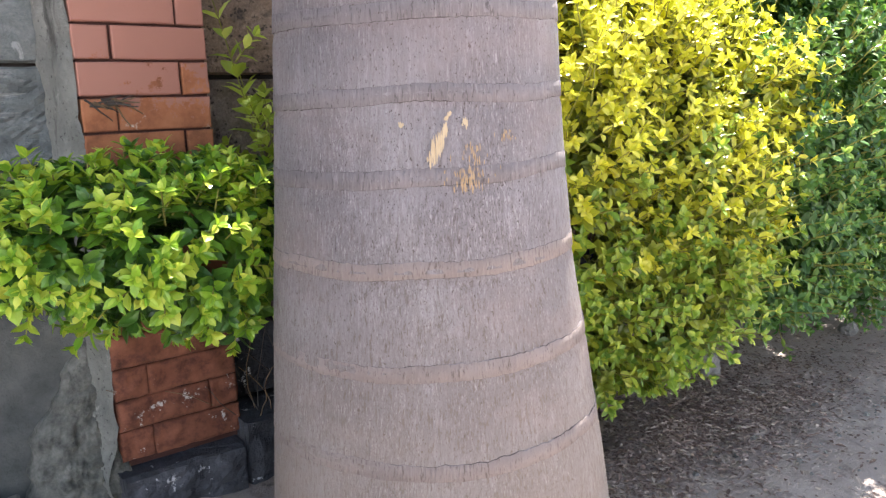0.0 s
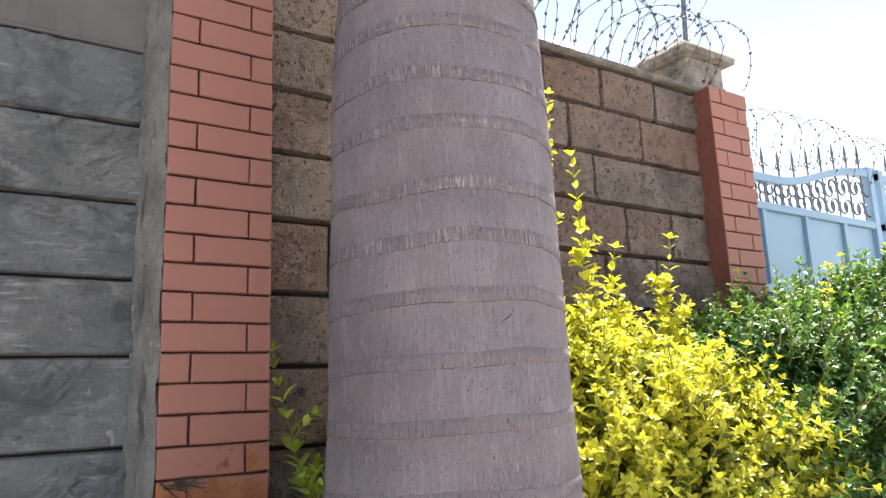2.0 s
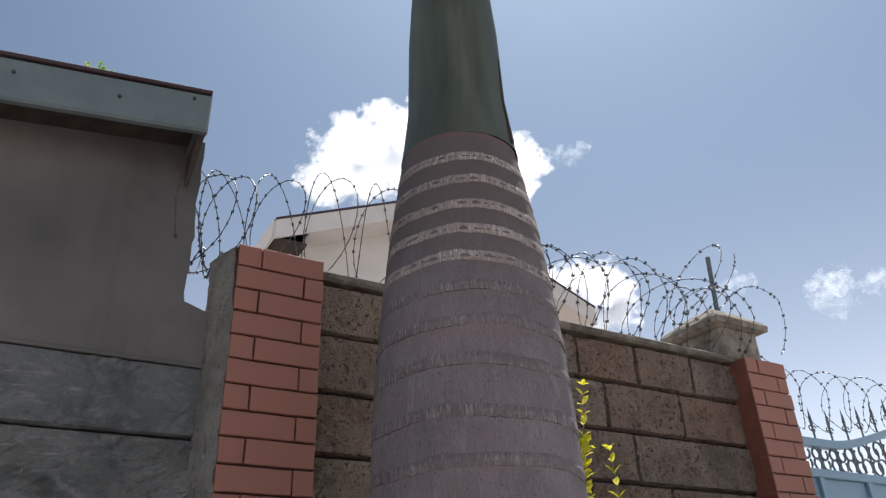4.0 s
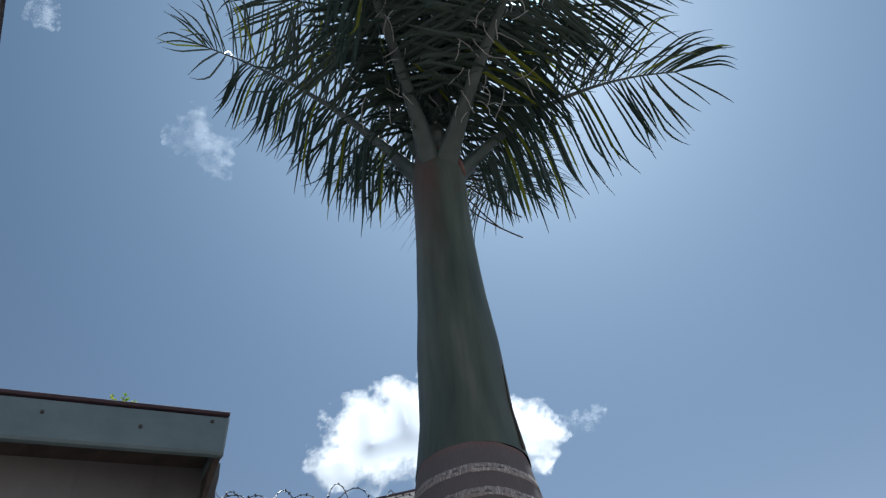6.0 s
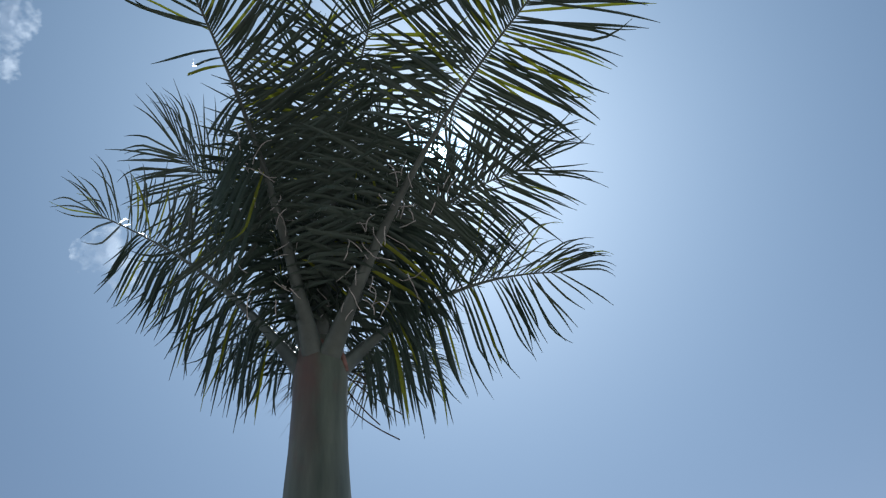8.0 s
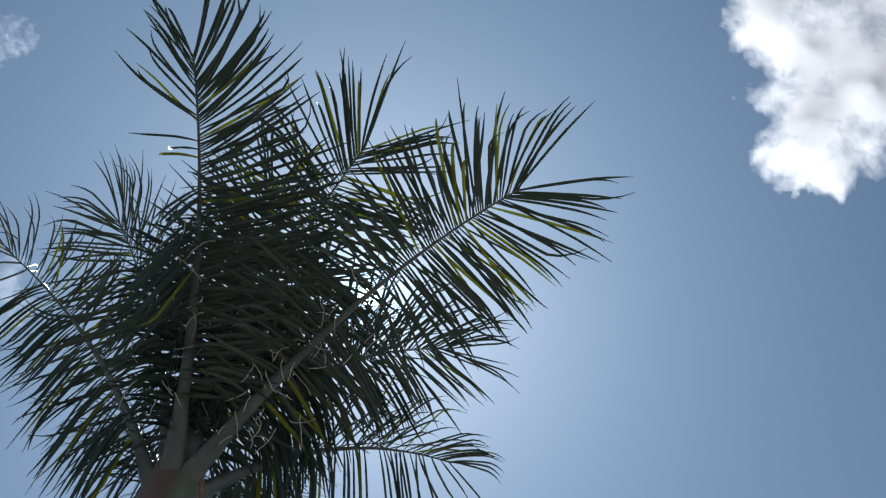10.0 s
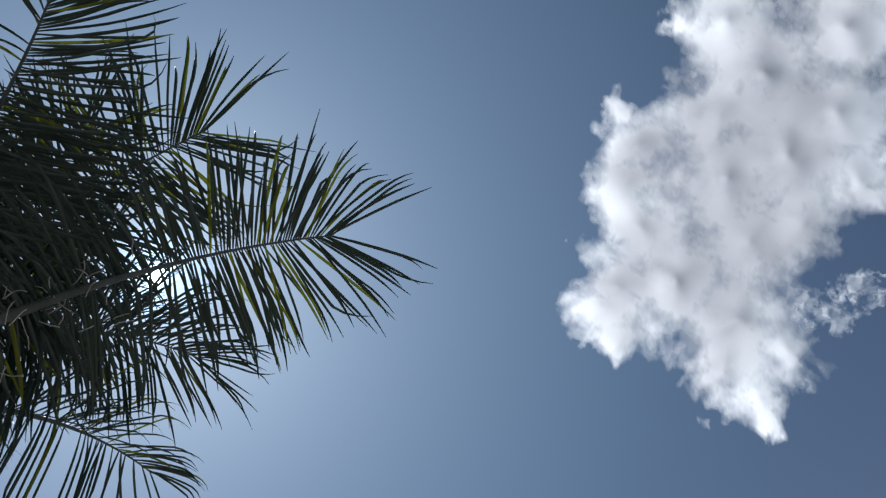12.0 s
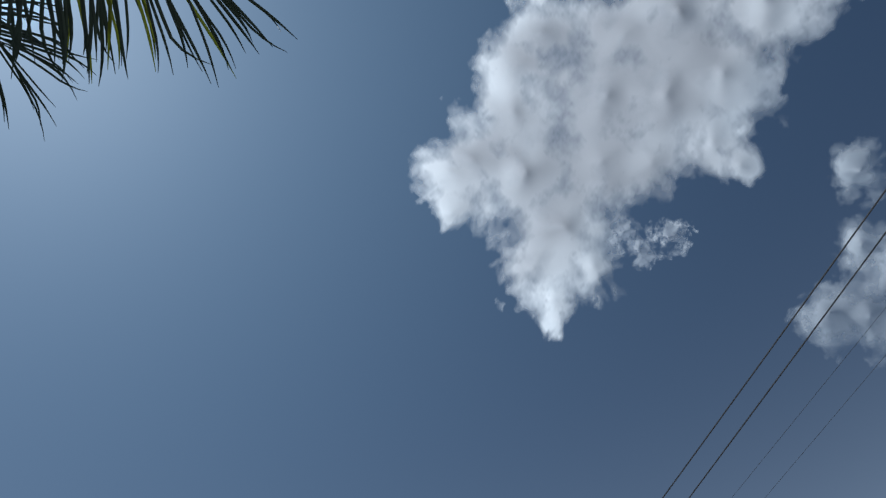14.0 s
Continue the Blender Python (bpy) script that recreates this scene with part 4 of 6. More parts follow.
                g.tube(ring_pts(xs + s * (r + 0.006), 2.12 + h * q, r, a0 + math.pi * (0.55 if s > 0 else 0.45), a0 + math.pi * (2.1 if s > 0 else -1.1), 14, y), 0.0065, 5)
        part("scroll", g, IRON, gate, "dark iron scrollwork")
    return gate


build_gate(2.79, 4.45, False, "pale blue sheet-steel gate leaf with iron scrolls and spears")
build_gate(4.52, 5.9, True, "pale blue sheet-steel gate leaf standing next along")


# ---- razor wire ----
def coil_points(x0, x1, y, zc, r, pitch, seed, lean=0.25, per=26):
    turns = (x1 - x0) / pitch
    n = int(turns * per)
    out = []
    for i in range(n + 1):
        a = 2 * math.pi * i / per
        x = x0 + pitch * i / per
        rr = r * (1 + 0.32 * noise.noise(Vector((x * 2.3, seed, 0))))
        zz = zc + 0.05 * noise.noise(Vector((x * 1.7, seed + 5, 0)))
        x += 0.07 * noise.noise(Vector((i * 0.11, seed, 4.0)))
        squeeze = 1.0 - 0.35 * max(0.0, -math.sin(a))
        out.append(Vector((x + lean * rr * math.cos(a + 0.6), y + rr * math.cos(a) * squeeze, zz + rr * math.sin(a))))
    return out


def build_razor(name_label, pts, barb=0.030, wire=0.0019, size=1.0):
    t = thing("razor_wire", name_label, "razor wire", group="razor wire coils")
    g = Geo()
    g.tube(pts, wire, 5)
    part("wire", g, WIRE, t)
    b = Geo()
    run, last = 0.0, pts[0]
    rng = random.Random(5)
    for p, q in zip(pts, pts[1:]):
        d = (q - p)
        run += d.length
        if run >= barb:
            run = 0.0
            d.normalize()
            s = d.cross(Vector((rng.uniform(-1, 1), rng.uniform(-1, 1), rng.uniform(-1, 1)))).normalized()
            u = d.cross(s)
            L, W = 0.0105 * size, 0.0085 * size
            b.add([p - d * L + s * W, p - s * 0.002, p - d * L - s * W, p + d * L - s * W, p + s * 0.002, p + d * L + s * W,
                   p + u * 0.003, p - u * 0.003],
                  [(0, 1, 6), (1, 2, 6), (2, 3, 6), (3, 4, 6), (4, 5, 6), (5, 0, 6), (1, 0, 7), (2, 1, 7), (3, 2, 7), (4, 3, 7), (5, 4, 7), (0, 5, 7)])
    tagged(part("barbing", b, WIRE, t, "small steel barbs"), kind="stuff")
    return t


def concertina(xs, tops, y, foot, radius, lean, seed, per=28):
    """Loops drawn apart along the wall, each pinned at its crown."""
    out = []
    for k in range(len(xs) - 1):
        for i in range(per):
            u = i / per
            a = 2 * math.pi * u
            top = tops[k] + (tops[k + 1] - tops[k]) * u
            w = 0.012 * noise.noise(Vector((k + u * 3, seed, 0)))
            out.append(Vector((xs[k] + (xs[k + 1] - xs[k]) * u + lean * math.sin(a) + w, y + radius * math.sin(a) + w,
                               (top + foot) / 2 + (top - foot) / 2 * math.cos(a))))
    return out


CROWNS = (-0.16, -0.09, -0.01, 0.19, 0.41, 0.64, 0.87, 1.10, 1.33)
CROWN_Z = (2.90, 2.95, 2.955, 3.01, 3.085, 3.10, 3.09, 3.06, 3.02)
build_razor("coil of razor wire drawn out along the stone wall", concertina(CROWNS, CROWN_Z, 0.27, 2.57, 0.20, 0.105, 3.0), 0.034, 0.0019, 0.7)
build_razor("second coil of razor wire pinned to the first at its crowns", concertina(CROWNS, CROWN_Z, 0.27, 2.57, 0.20, -0.09, 8.0), 0.034, 0.0019, 0.7)
build_razor("loose end of razor wire lying between the shed and the pilaster",
            [Vector((-0.13 + 0.02 * a, 0.16 + 0.05 * math.cos(2 * a), 2.50 + 0.07 * abs(math.sin(a * 0.9)))) for a in np.linspace(0.0, 6.0, 40)], 0.030, 0.0019, 0.8)
build_razor("coil of razor wire along the top of the stone wall", coil_points(1.30, 2.70, 0.27, 2.79, 0.23, 0.17, 7.0, 0.3))
build_razor("second coil of razor wire laid through the first", coil_points(1.25, 2.65, 0.25, 2.78, 0.22, 0.24, 19.0, -0.35))
build_razor("loose end loop of razor wire over the pillar cap",
            [Vector((2.50 + 0.15 * math.sin(a * 1.0) + 0.1 * a / 6, 0.27 - 0.2 * math.cos(a), 3.06 + 0.25 * math.sin(a))) for a in np.linspace(-1.2, 7.0, 60)])
build_razor("loose end of razor wire hanging beside the pillar cap",
            [Vector((2.70 + 0.58 * u, 0.30, 2.93 + 0.24 * math.sin(u * 2.2))) for u in np.linspace(0, 1, 22)]
            + [Vector((3.28 - 0.20 * u * u, 0.30 - 0.06 * u, 3.12 - 0.40 * u)) for u in np.linspace(0.05, 1, 18)])
build_razor("coil of razor wire above the gate", coil_points(2.85, 5.6, 0.33, 2.53, 0.17, 0.20, 12.0, 0.55), 0.040, 0.0017, 0.75)


def build_far_post():
    g = Geo()
    g.tube([(1.62, 6.38, -0.1), (1.62, 6.38, 5.93), (1.62, 6.38, 6.02), (1.62, 6.38, 6.10)], [0.075, 0.062, 0.060, 0.030], 12)
    tagged(part("concrete_post", g, COPING), "slim grey concrete post standing beyond the boundary wall", "post")


def build_post(x, y, z0, z1, lean, label):
    g = Geo()
    g.tube([(x, y, z0), (x + lean, y, z1)], 0.014, 6)
    ob = part("wire_post", g, IRON)
    tagged(ob, label, "post")


build_far_post()
build_post(2.70, 0.30, 2.86, 3.28, 0.03, "dark steel angle post carrying the razor wire")


# ---- house behind the wall ----
def build_house():
    h = thing("house", "white walled house with a gable roof behind the boundary wall", "house")
    ax, az = 3.52, 6.59
    lx, lz, rx, rz = 1.54, 5.74, 6.2, 5.52
    g = Geo()
    y0, y1 = 5.45, 11.0
    v = [(1.95, y0, 0), (5.8, y0, 0), (5.8, y0, 5.55), (ax, y0, 6.45), (1.95, y0, 5.78)]
    w = [(x, y1, z) for x, _, z in v]
    g.add(v + w, [(0, 1, 2, 3, 4), (9, 8, 7, 6, 5), (0, 5, 6, 1), (1, 6, 7, 2), (2, 7, 8, 3), (3, 8, 9, 4), (4, 9, 5, 0)])
    part("wall", g, WHITE_WALL, h)

    def slab(xa, za, xb, zb, ya, yb, lo, hi):
        q = Geo()
        q.add([(xa, ya, za + lo), (xb, ya, zb + lo), (xb, yb, zb + lo), (xa, yb, za + lo),
               (xa, ya, za + hi), (xb, ya, zb + hi), (xb, yb, zb + hi), (xa, yb, za + hi)],
              [(3, 2, 1, 0), (4, 5, 6, 7), (0, 1, 5, 4), (2, 3, 7, 6), (0, 4, 7, 3), (1, 2, 6, 5)])
        return q
    part("roof", slab(lx, lz, ax, az, 4.96, 11.2, 0.002, 0.03), ROOF_EDGE, h, "maroon roof sheet")
    part("roof", slab(ax, az, rx, rz, 4.96, 11.2, 0.002, 0.03), ROOF_EDGE, h, "maroon roof sheet")
    part("soffit_board", slab(lx + 0.42, lz + 0.18, ax, az, 5.002, 5.448, -0.236, -0.215), WHITE_WALL, h, "white soffit board")
    part("soffit_board", slab(ax, az, rx, rz, 5.002, 5.448, -0.236, -0.215), WHITE_WALL, h, "white soffit board")
    part("verge_board", slab(lx, lz, ax, az, 4.97, 5.0, -0.24, 0.0), WHITE_WALL, h, "white verge board")
    part("verge_board", slab(ax, az, rx, rz, 4.97, 5.0, -0.24, 0.0), WHITE_WALL, h, "white verge board")
    part("eave_board", slab(lx - 0.03, lz, lx, lz, 5.0, 11.2, -0.24, 0.0), WHITE_WALL, h, "white eave board")
    part("soffit", slab(lx + 0.02, lz - 0.2, 1.94, lz - 0.2, 5.01, 11.0, -0.02, 0.0), DARK_WOOD, h, "dark soffit")
    g = Geo()
    g.box(1.99, 2.30, 5.40, 5.44, 4.55, 5.45, 0.01)
    part("window", g, DARK_WOOD, h, "dark window under the eave")


build_house()


# ---- cables ----
def cable(name, a, b, sag, r, label):
    a, b = Vector(a), Vector(b)
    g = Geo()
    g.tube([a.lerp(b, u) - Vector((0, 0, sag * 4 * u * (1 - u))) for u in [i / 24 for i in range(25)]], r, 5)
    tagged(part(name, g, CABLE), label, "cable", group="overhead cables")


cable("overhead_cable", (-12.0, -11.6, 8.05), (30.0, -8.35, 8.05), 0.15, 0.011, "black overhead service cable across the open sky")
cable("overhead_cable", (-12.0, -11.9, 8.05), (30.0, -9.1, 8.05), 0.15, 0.011, "black overhead service cable across the open sky")
cable("overhead_cable", (-12.0, -13.0, 8.0), (30.0, -9.6, 8.0), 0.15, 0.003, "thin overhead wire below the thicker cables")
cable("overhead_cable", (-12.0, -13.5, 7.9), (30.0, -10.2, 7.9), 0.15, 0.003, "thin overhead wire below the thicker cables")
cable("overhead_cable", (-1.57, -14.0, 4.95), (-1.57, 9.0, 4.95), 0.05, 0.012, "black overhead cable passing above the shed")


# ---- leaves ----
LEAF_V = np.array([(0, 0, 0), (.34, -.5, .07), (.34, .5, .07), (.36, 0, 0), (.70, -.44, .03), (.70, .44, .03), (.72, 0, -.03), (1, 0, -.12)])
LEAF_F = [(0, 1, 3), (0, 3, 2), (1, 4, 6, 3), (3, 6, 5, 2), (4, 7, 6), (6, 7, 5)]


def leaf_mesh(name, rows, material):
    """rows: position, direction, face normal, length, width of every leaf."""
    pos = np.array([r[0] for r in rows])
    d = np.array([r[1] for r in rows])
    up = np.array([r[2] for r in rows])
    ln, wd = np.array([r[3] for r in rows]), np.array([r[4] for r in rows])
    d /= np.linalg.norm(d, axis=1, keepdims=True)
    s = np.cross(up, d)
    s /= np.linalg.norm(s, axis=1, keepdims=True) + 1e-9
    u = np.cross(d, s)
    v = (pos[:, None, :] + LEAF_V[None, :, 0, None] * (d * ln[:, None])[:, None, :]
         + LEAF_V[None, :, 1, None] * (s * wd[:, None])[:, None, :] + LEAF_V[None, :, 2, None] * (u * ln[:, None])[:, None, :])
    k = len(LEAF_V)
    faces = [tuple(i * k + q for q in f) for i in range(len(rows)) for f in LEAF_F]
    me = bpy.data.meshes.new(name)
    me.from_pydata(v.reshape(-1, 3).tolist(), [], faces)
    me.materials.append(material)
    me.update()
    return me


def shoot(rows, stems, rng, base, direction, length, leaf, whorls, old=None, split=0.5):
    """A shoot with pairs of opposite leaves, each pair turned by a right angle, and a tuft at its tip."""
    d = Vector(direction).normalized()
    bend = Vector((rng.uniform(-1, 1), rng.uniform(-1, 1), rng.uniform(-0.3, 0.8))) * (0.25 if length < 0.25 else 0.05)
    side = d.cross(Vector((rng.uniform(-1, 1), rng.uniform(-1, 1), rng.uniform(-1, 1)))).normalized()
    p = Vector(base)
    pts = [p.copy()]
    for w in range(whorls):
        u = (w + 1) / whorls
        d = (d + bend * (length / whorls) * 3).normalized()
        p = p + d * (length / whorls)
        pts.append(p.copy())
        side = d.cross(side).normalized()
        size = leaf * (1.0 - 0.45 * u ** 2) * rng.uniform(0.8, 1.2)
        kept = rows
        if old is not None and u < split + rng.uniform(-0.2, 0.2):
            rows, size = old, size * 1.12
        for s in (1, -1):
            q = side * s + d * (0.45 + 0.7 * u) + Vector((0, 0, rng.uniform(-0.25, 0.15)))
            q += Vector((rng.uniform(-1, 1), rng.uniform(-1, 1), rng.uniform(-1, 1))) * 0.22
            n = d + Vector((0, 0, 0.6)) - side * s * 0.4
            rows.append((p[:], q[:], n[:], size, size * rng.uniform(0.42, 0.56)))
        if w == whorls - 1:
            turn = d.cross(side).normalized()
            for s in (1, -1):
                q = turn * s + d * 0.5 + Vector((rng.uniform(-1, 1), rng.uniform(-1, 1), rng.uniform(-1, 1))) * 0.2
                rows.append((p[:], q[:], d[:], size * 1.05, size * rng.uniform(0.42, 0.54)))
                rows.append((p[:], (side * s * 0.6 + turn * 0.3 * s + d)[:], (d - side * s)[:], size * 0.8, size * 0.40))
        rows = kept
    if stems is not None:
        stems.tube(pts, [0.0026 - 0.0016 * i / len(pts) for i in range(len(pts))], 4, False)


def inside(p, blobs, scale=1.0):
    return any(((p.x - b[0]) / b[3]) ** 2 + ((p.y - b[1]) / b[4]) ** 2 + ((p.z - b[2]) / b[5]) ** 2 < scale for b in blobs)


def build_shrub(label, category, blobs, count, leaf, material, seed, sprigs=(), stem_base=None, inner=0.5, floor=lambda x: 0.0, group="", length=(0.07, 0.17), second=None, clump=0.30, twig=None, pale_sprigs=False, old=None, split=0.5):
    rng = random.Random(seed)
    shrub = thing("shrub", label, category, group)
    rows, rows_b, rows_old, stems = [], [], [], Geo()
    aged = rows_old if old else None
    steps = (3, 4, 5) if length[1] < 0.18 else (4, 5, 6, 7)
    area = [b[3] * b[4] + b[4] * b[5] + b[3] * b[5] for b in blobs]
    for b, a in zip(blobs, area):
        for _ in range(int(count * a / sum(area))):
            n = Vector((rng.gauss(0, 1), rng.gauss(0, 1), rng.gauss(0, 1))).normalized()
            if n.y > 0.55:
                continue
            deep = rng.random() < inner * 0.5
            p0 = Vector((b[0] + n.x * b[3], b[1] + n.y * b[4], b[2] + n.z * b[5]))
            k = rng.uniform(0.62, 0.86) if deep else rng.uniform(0.86, 1.02)
            k *= 1 + clump * noise.noise(Vector((p0.x * 5.5, p0.y * 5.5, p0.z * 5.5)))
            p = Vector((b[0] + n.x * b[3] * k, b[1] + n.y * b[4] * k, b[2] + n.z * b[5] * k))
            if p.z < floor(p.x) or (not deep and inside(p, [o for o in blobs if o is not b], 0.72)):
                continue
            d = Vector((n.x / b[3], n.y / b[4], n.z / b[5])).normalized() + Vector((0, 0, 0.55)) + Vector((rng.uniform(-.5, .5), rng.uniform(-.5, .5), rng.uniform(-.3, .3)))
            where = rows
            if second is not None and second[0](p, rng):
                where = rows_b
            # inner shoots take only the darker leaves, so gap shade sits in the colour
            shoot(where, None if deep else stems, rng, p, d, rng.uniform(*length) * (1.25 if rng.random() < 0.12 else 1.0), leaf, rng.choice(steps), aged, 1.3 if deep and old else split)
    spray = rows_b if pale_sprigs else rows
    for x, y, z0, z1, lean in sprigs:
        n = int((z1 - z0) / (0.046 if pale_sprigs else 0.038))
        shoot(spray, stems, rng, (x - lean, y, z0), (lean / max(0.1, z1 - z0), rng.uniform(-0.1, 0.1), 1.0), z1 - z0, leaf * (1.4 if pale_sprigs else 1.3), n)
        for _ in range(int(n * (0.35 if pale_sprigs else 1.0))):
            u = rng.uniform(0.0, 0.75)
            p = (x - lean * (1 - u), y, z0 + (z1 - z0) * u)
            shoot(spray, stems, rng, p, (rng.uniform(-1, 1), rng.uniform(-1, 1), 0.9), rng.uniform(0.06, 0.17) * (1.2 - u), leaf, 4)
    if stem_base:
        for sx, sy, tx, ty, tz in stem_base:
            a, b = Vector((sx, sy, -0.08)), Vector((tx, ty, tz))
            pts = [a.lerp(b, u) + Vector((0.03 * noise.noise(Vector((u * 5, sx * 9, 0))), 0.03 * noise.noise(Vector((u * 5, sx * 9, 7))), 0)) for u in [i / 8 for i in range(9)]]
            stems.tube(pts, [0.006 - 0.004 * i / 8 for i in range(9)], 6)
    tagged(part("twig_mass", stems, twig or TWIG, shrub, "thin brown branches"), kind="stuff")
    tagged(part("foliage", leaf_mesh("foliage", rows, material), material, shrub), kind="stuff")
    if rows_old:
        tagged(part("old_shade_foliage", leaf_mesh("old_shade_foliage", rows_old, old[0]), old[0], shrub, old[1]), kind="stuff")
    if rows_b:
        tagged(part("second_foliage", leaf_mesh("second_foliage", rows_b, second[1]), second[1], shrub, second[2]), kind="stuff")
    return shrub


build_shrub("clipped lime-green shrub in front of the brick pilaster", "shrub",
            [(-0.07, -0.20, 0.675, 0.15, 0.13, 0.085), (0.06, -0.22, 0.655, 0.19, 0.15, 0.12), (0.22, -0.19, 0.62, 0.15, 0.14, 0.135), (-0.18, -0.17, 0.655, 0.08, 0.11, 0.07)],
            900, 0.054, LEAF_LIME, 21, length=(0.045, 0.10), twig=TWIG_GREEN,
            stem_base=[(0.53, 0.07, 0.46, 0.04, 0.6)],
            sprigs=[(0.32, 0.03, 0.62, 1.30, -0.15), (0.41, 0.02, 0.6, 1.02, -0.06), (0.42, -0.03, 0.6, 0.95, -0.03), (0.45, -0.06, 0.6, 0.88, 0.0)], pale_sprigs=True, old=(LEAF_DEEP, "dark green older leaves"), split=0.5, second=(lambda p, r: False, LEAF_SPRIG, "pale yellow-green leaves on long shoots"), group="shrubs along the wall")

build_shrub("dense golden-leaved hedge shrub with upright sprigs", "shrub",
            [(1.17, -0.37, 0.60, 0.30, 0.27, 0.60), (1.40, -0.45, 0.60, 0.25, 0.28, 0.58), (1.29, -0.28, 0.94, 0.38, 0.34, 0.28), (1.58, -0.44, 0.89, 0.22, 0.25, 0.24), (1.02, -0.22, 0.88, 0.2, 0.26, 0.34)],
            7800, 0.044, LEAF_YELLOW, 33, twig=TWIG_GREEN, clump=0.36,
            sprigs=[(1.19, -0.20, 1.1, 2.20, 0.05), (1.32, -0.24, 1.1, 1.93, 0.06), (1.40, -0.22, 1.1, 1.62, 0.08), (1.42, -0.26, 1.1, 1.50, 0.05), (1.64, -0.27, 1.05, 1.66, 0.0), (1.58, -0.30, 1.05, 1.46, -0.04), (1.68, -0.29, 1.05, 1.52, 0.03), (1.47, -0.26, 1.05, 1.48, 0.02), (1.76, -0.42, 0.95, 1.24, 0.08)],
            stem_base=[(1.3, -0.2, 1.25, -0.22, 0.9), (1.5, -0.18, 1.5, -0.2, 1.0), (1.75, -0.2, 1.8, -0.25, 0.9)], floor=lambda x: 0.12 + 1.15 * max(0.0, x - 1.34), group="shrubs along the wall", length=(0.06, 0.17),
            old=(LEAF_OLIVE_SHADE, "olive-green older leaves inside, darkened for shade in the gaps"), split=0.25,
            second=(lambda p, r: p.z < 0.40 + 0.40 * r.random(), LEAF_LOW_SHADE, "greener leaves low on the shrub, darkened for shade"))

build_shrub("tall green hedge shrub in front of the gate, its tips yellowing", "shrub",
            [(1.98, -0.42, 0.70, 0.40, 0.38, 0.66), (2.46, -0.42, 0.76, 0.42, 0.38, 0.72), (2.95, -0.42, 0.76, 0.48, 0.40, 0.72), (3.5, -0.40, 0.70, 0.5, 0.40, 0.68), (2.36, -0.24, 1.06, 0.46, 0.30, 0.38), (2.85, -0.30, 1.12, 0.45, 0.34, 0.40), (4.1, -0.35, 0.65, 0.5, 0.4, 0.66)],
            9800, 0.040, LEAF_FRESH, 41, inner=1.0, twig=TWIG_GREEN,
            sprigs=[(2.45, -0.32, 1.3, 1.62, 0.03), (2.80, -0.32, 1.35, 1.70, 0.03), (2.90, -0.34, 1.35, 1.68, 0.0), (2.30, -0.3, 1.25, 1.54, -0.02), (2.62, -0.32, 1.3, 1.58, 0.02)],
            stem_base=[(2.3, -0.2, 2.3, -0.2, 0.9), (2.8, -0.2, 2.8, -0.25, 0.9), (3.4, -0.2, 3.4, -0.25, 0.9)], floor=lambda x: 0.10 + 0.25 * max(0.0, 2.2 - x), group="shrubs along the wall", length=(0.07, 0.18),
            old=(LEAF_GREEN, "dark green older leaves"), split=0.5,
            second=(lambda p, r: p.z > 1.25 and r.random() < 0.13, LEAF_YELLOW, "yellowing leaves at the tips"))


# ---- dry twigs by the pilaster ----
def build_dry_bush():
    rng = random.Random(88)
    bush = thing("dry_bush", "bare dry brown twigs growing behind the brick pilaster foot", "dead plant")
    for _ in range(13):
        p = Vector((rng.uniform(0.34, 0.48), rng.uniform(0.04, 0.10), -0.06))
        d = Vector((rng.uniform(-0.45, 0.25), rng.uniform(-0.35, 0.05), 1.0)).normalized()
        pts = [p.copy()]
        for _ in range(rng.randint(9, 15)):
            d = (d + Vector((rng.uniform(-0.3, 0.22), rng.uniform(-0.12, 0.10), rng.uniform(-0.12, 0.06)))).normalized()
            p = p + d * 0.042
            p.y = min(p.y, 0.115)
            pts.append(p.copy())
        g = Geo()
        g.tube(pts, [0.0018 - 0.0011 * i / len(pts) for i in range(len(pts))], 5)
        part("twig", g, DARK_WOOD if rng.random() < 0.6 else TWIG, bush)
    tuft = thing("twig_tuft", "small dead twig caught in the brick joint", "dead twig")
    for _ in range(16):
        p = Vector((TUFT_X + rng.uniform(-0.012, 0.05), -0.004, TUFT_Z + rng.uniform(-0.006, 0.012)))
        d = Vector((rng.uniform(0.5, 1.0), rng.uniform(-0.3, -0.05), rng.uniform(-0.45, 0.12))).normalized()
        pts = [p + Vector((0, 0.012, 0)), p.copy()]
        for _ in range(rng.randint(3, 7)):
            d = (d + Vector((rng.uniform(-0.25, 0.25), 0.05, rng.uniform(-0.3, 0.3)))).normalized()
            p = p + d * 0.010
            p.y = min(p.y, -0.003)
            pts.append(p.copy())
        g = Geo()
        g.tube(pts, [0.0030 - 0.0020 * i / len(pts) for i in range(len(pts))], 5)
        part("twig", g, DARK_WOOD if rng.random() < 0.5 else TWIG, tuft)


TUFT_X, TUFT_Z = 0.02, 0.943
build_dry_bush()


def build_roof_weed():
    rng = random.Random(17)
    weed = thing("weed", "small yellow-green weed rooted on the shed's roof edge", "weed")
    rows, stems = [], Geo()
    for d in ((-0.5, 0.1, 1.0), (0.1, -0.1, 1.0), (0.6, 0.1, 0.8), (0.3, 0.2, 1.1)):
        shoot(rows, stems, rng, (-0.535 + 0.02 * d[0], -0.03, 3.036), d, 0.05, 0.018, 3)
    tagged(part("twig_mass", stems, TWIG_GREEN, weed), kind="stuff")
    tagged(part("foliage", leaf_mesh("foliage", rows, LEAF_LIME), LEAF_LIME, weed), kind="stuff")


build_roof_weed()


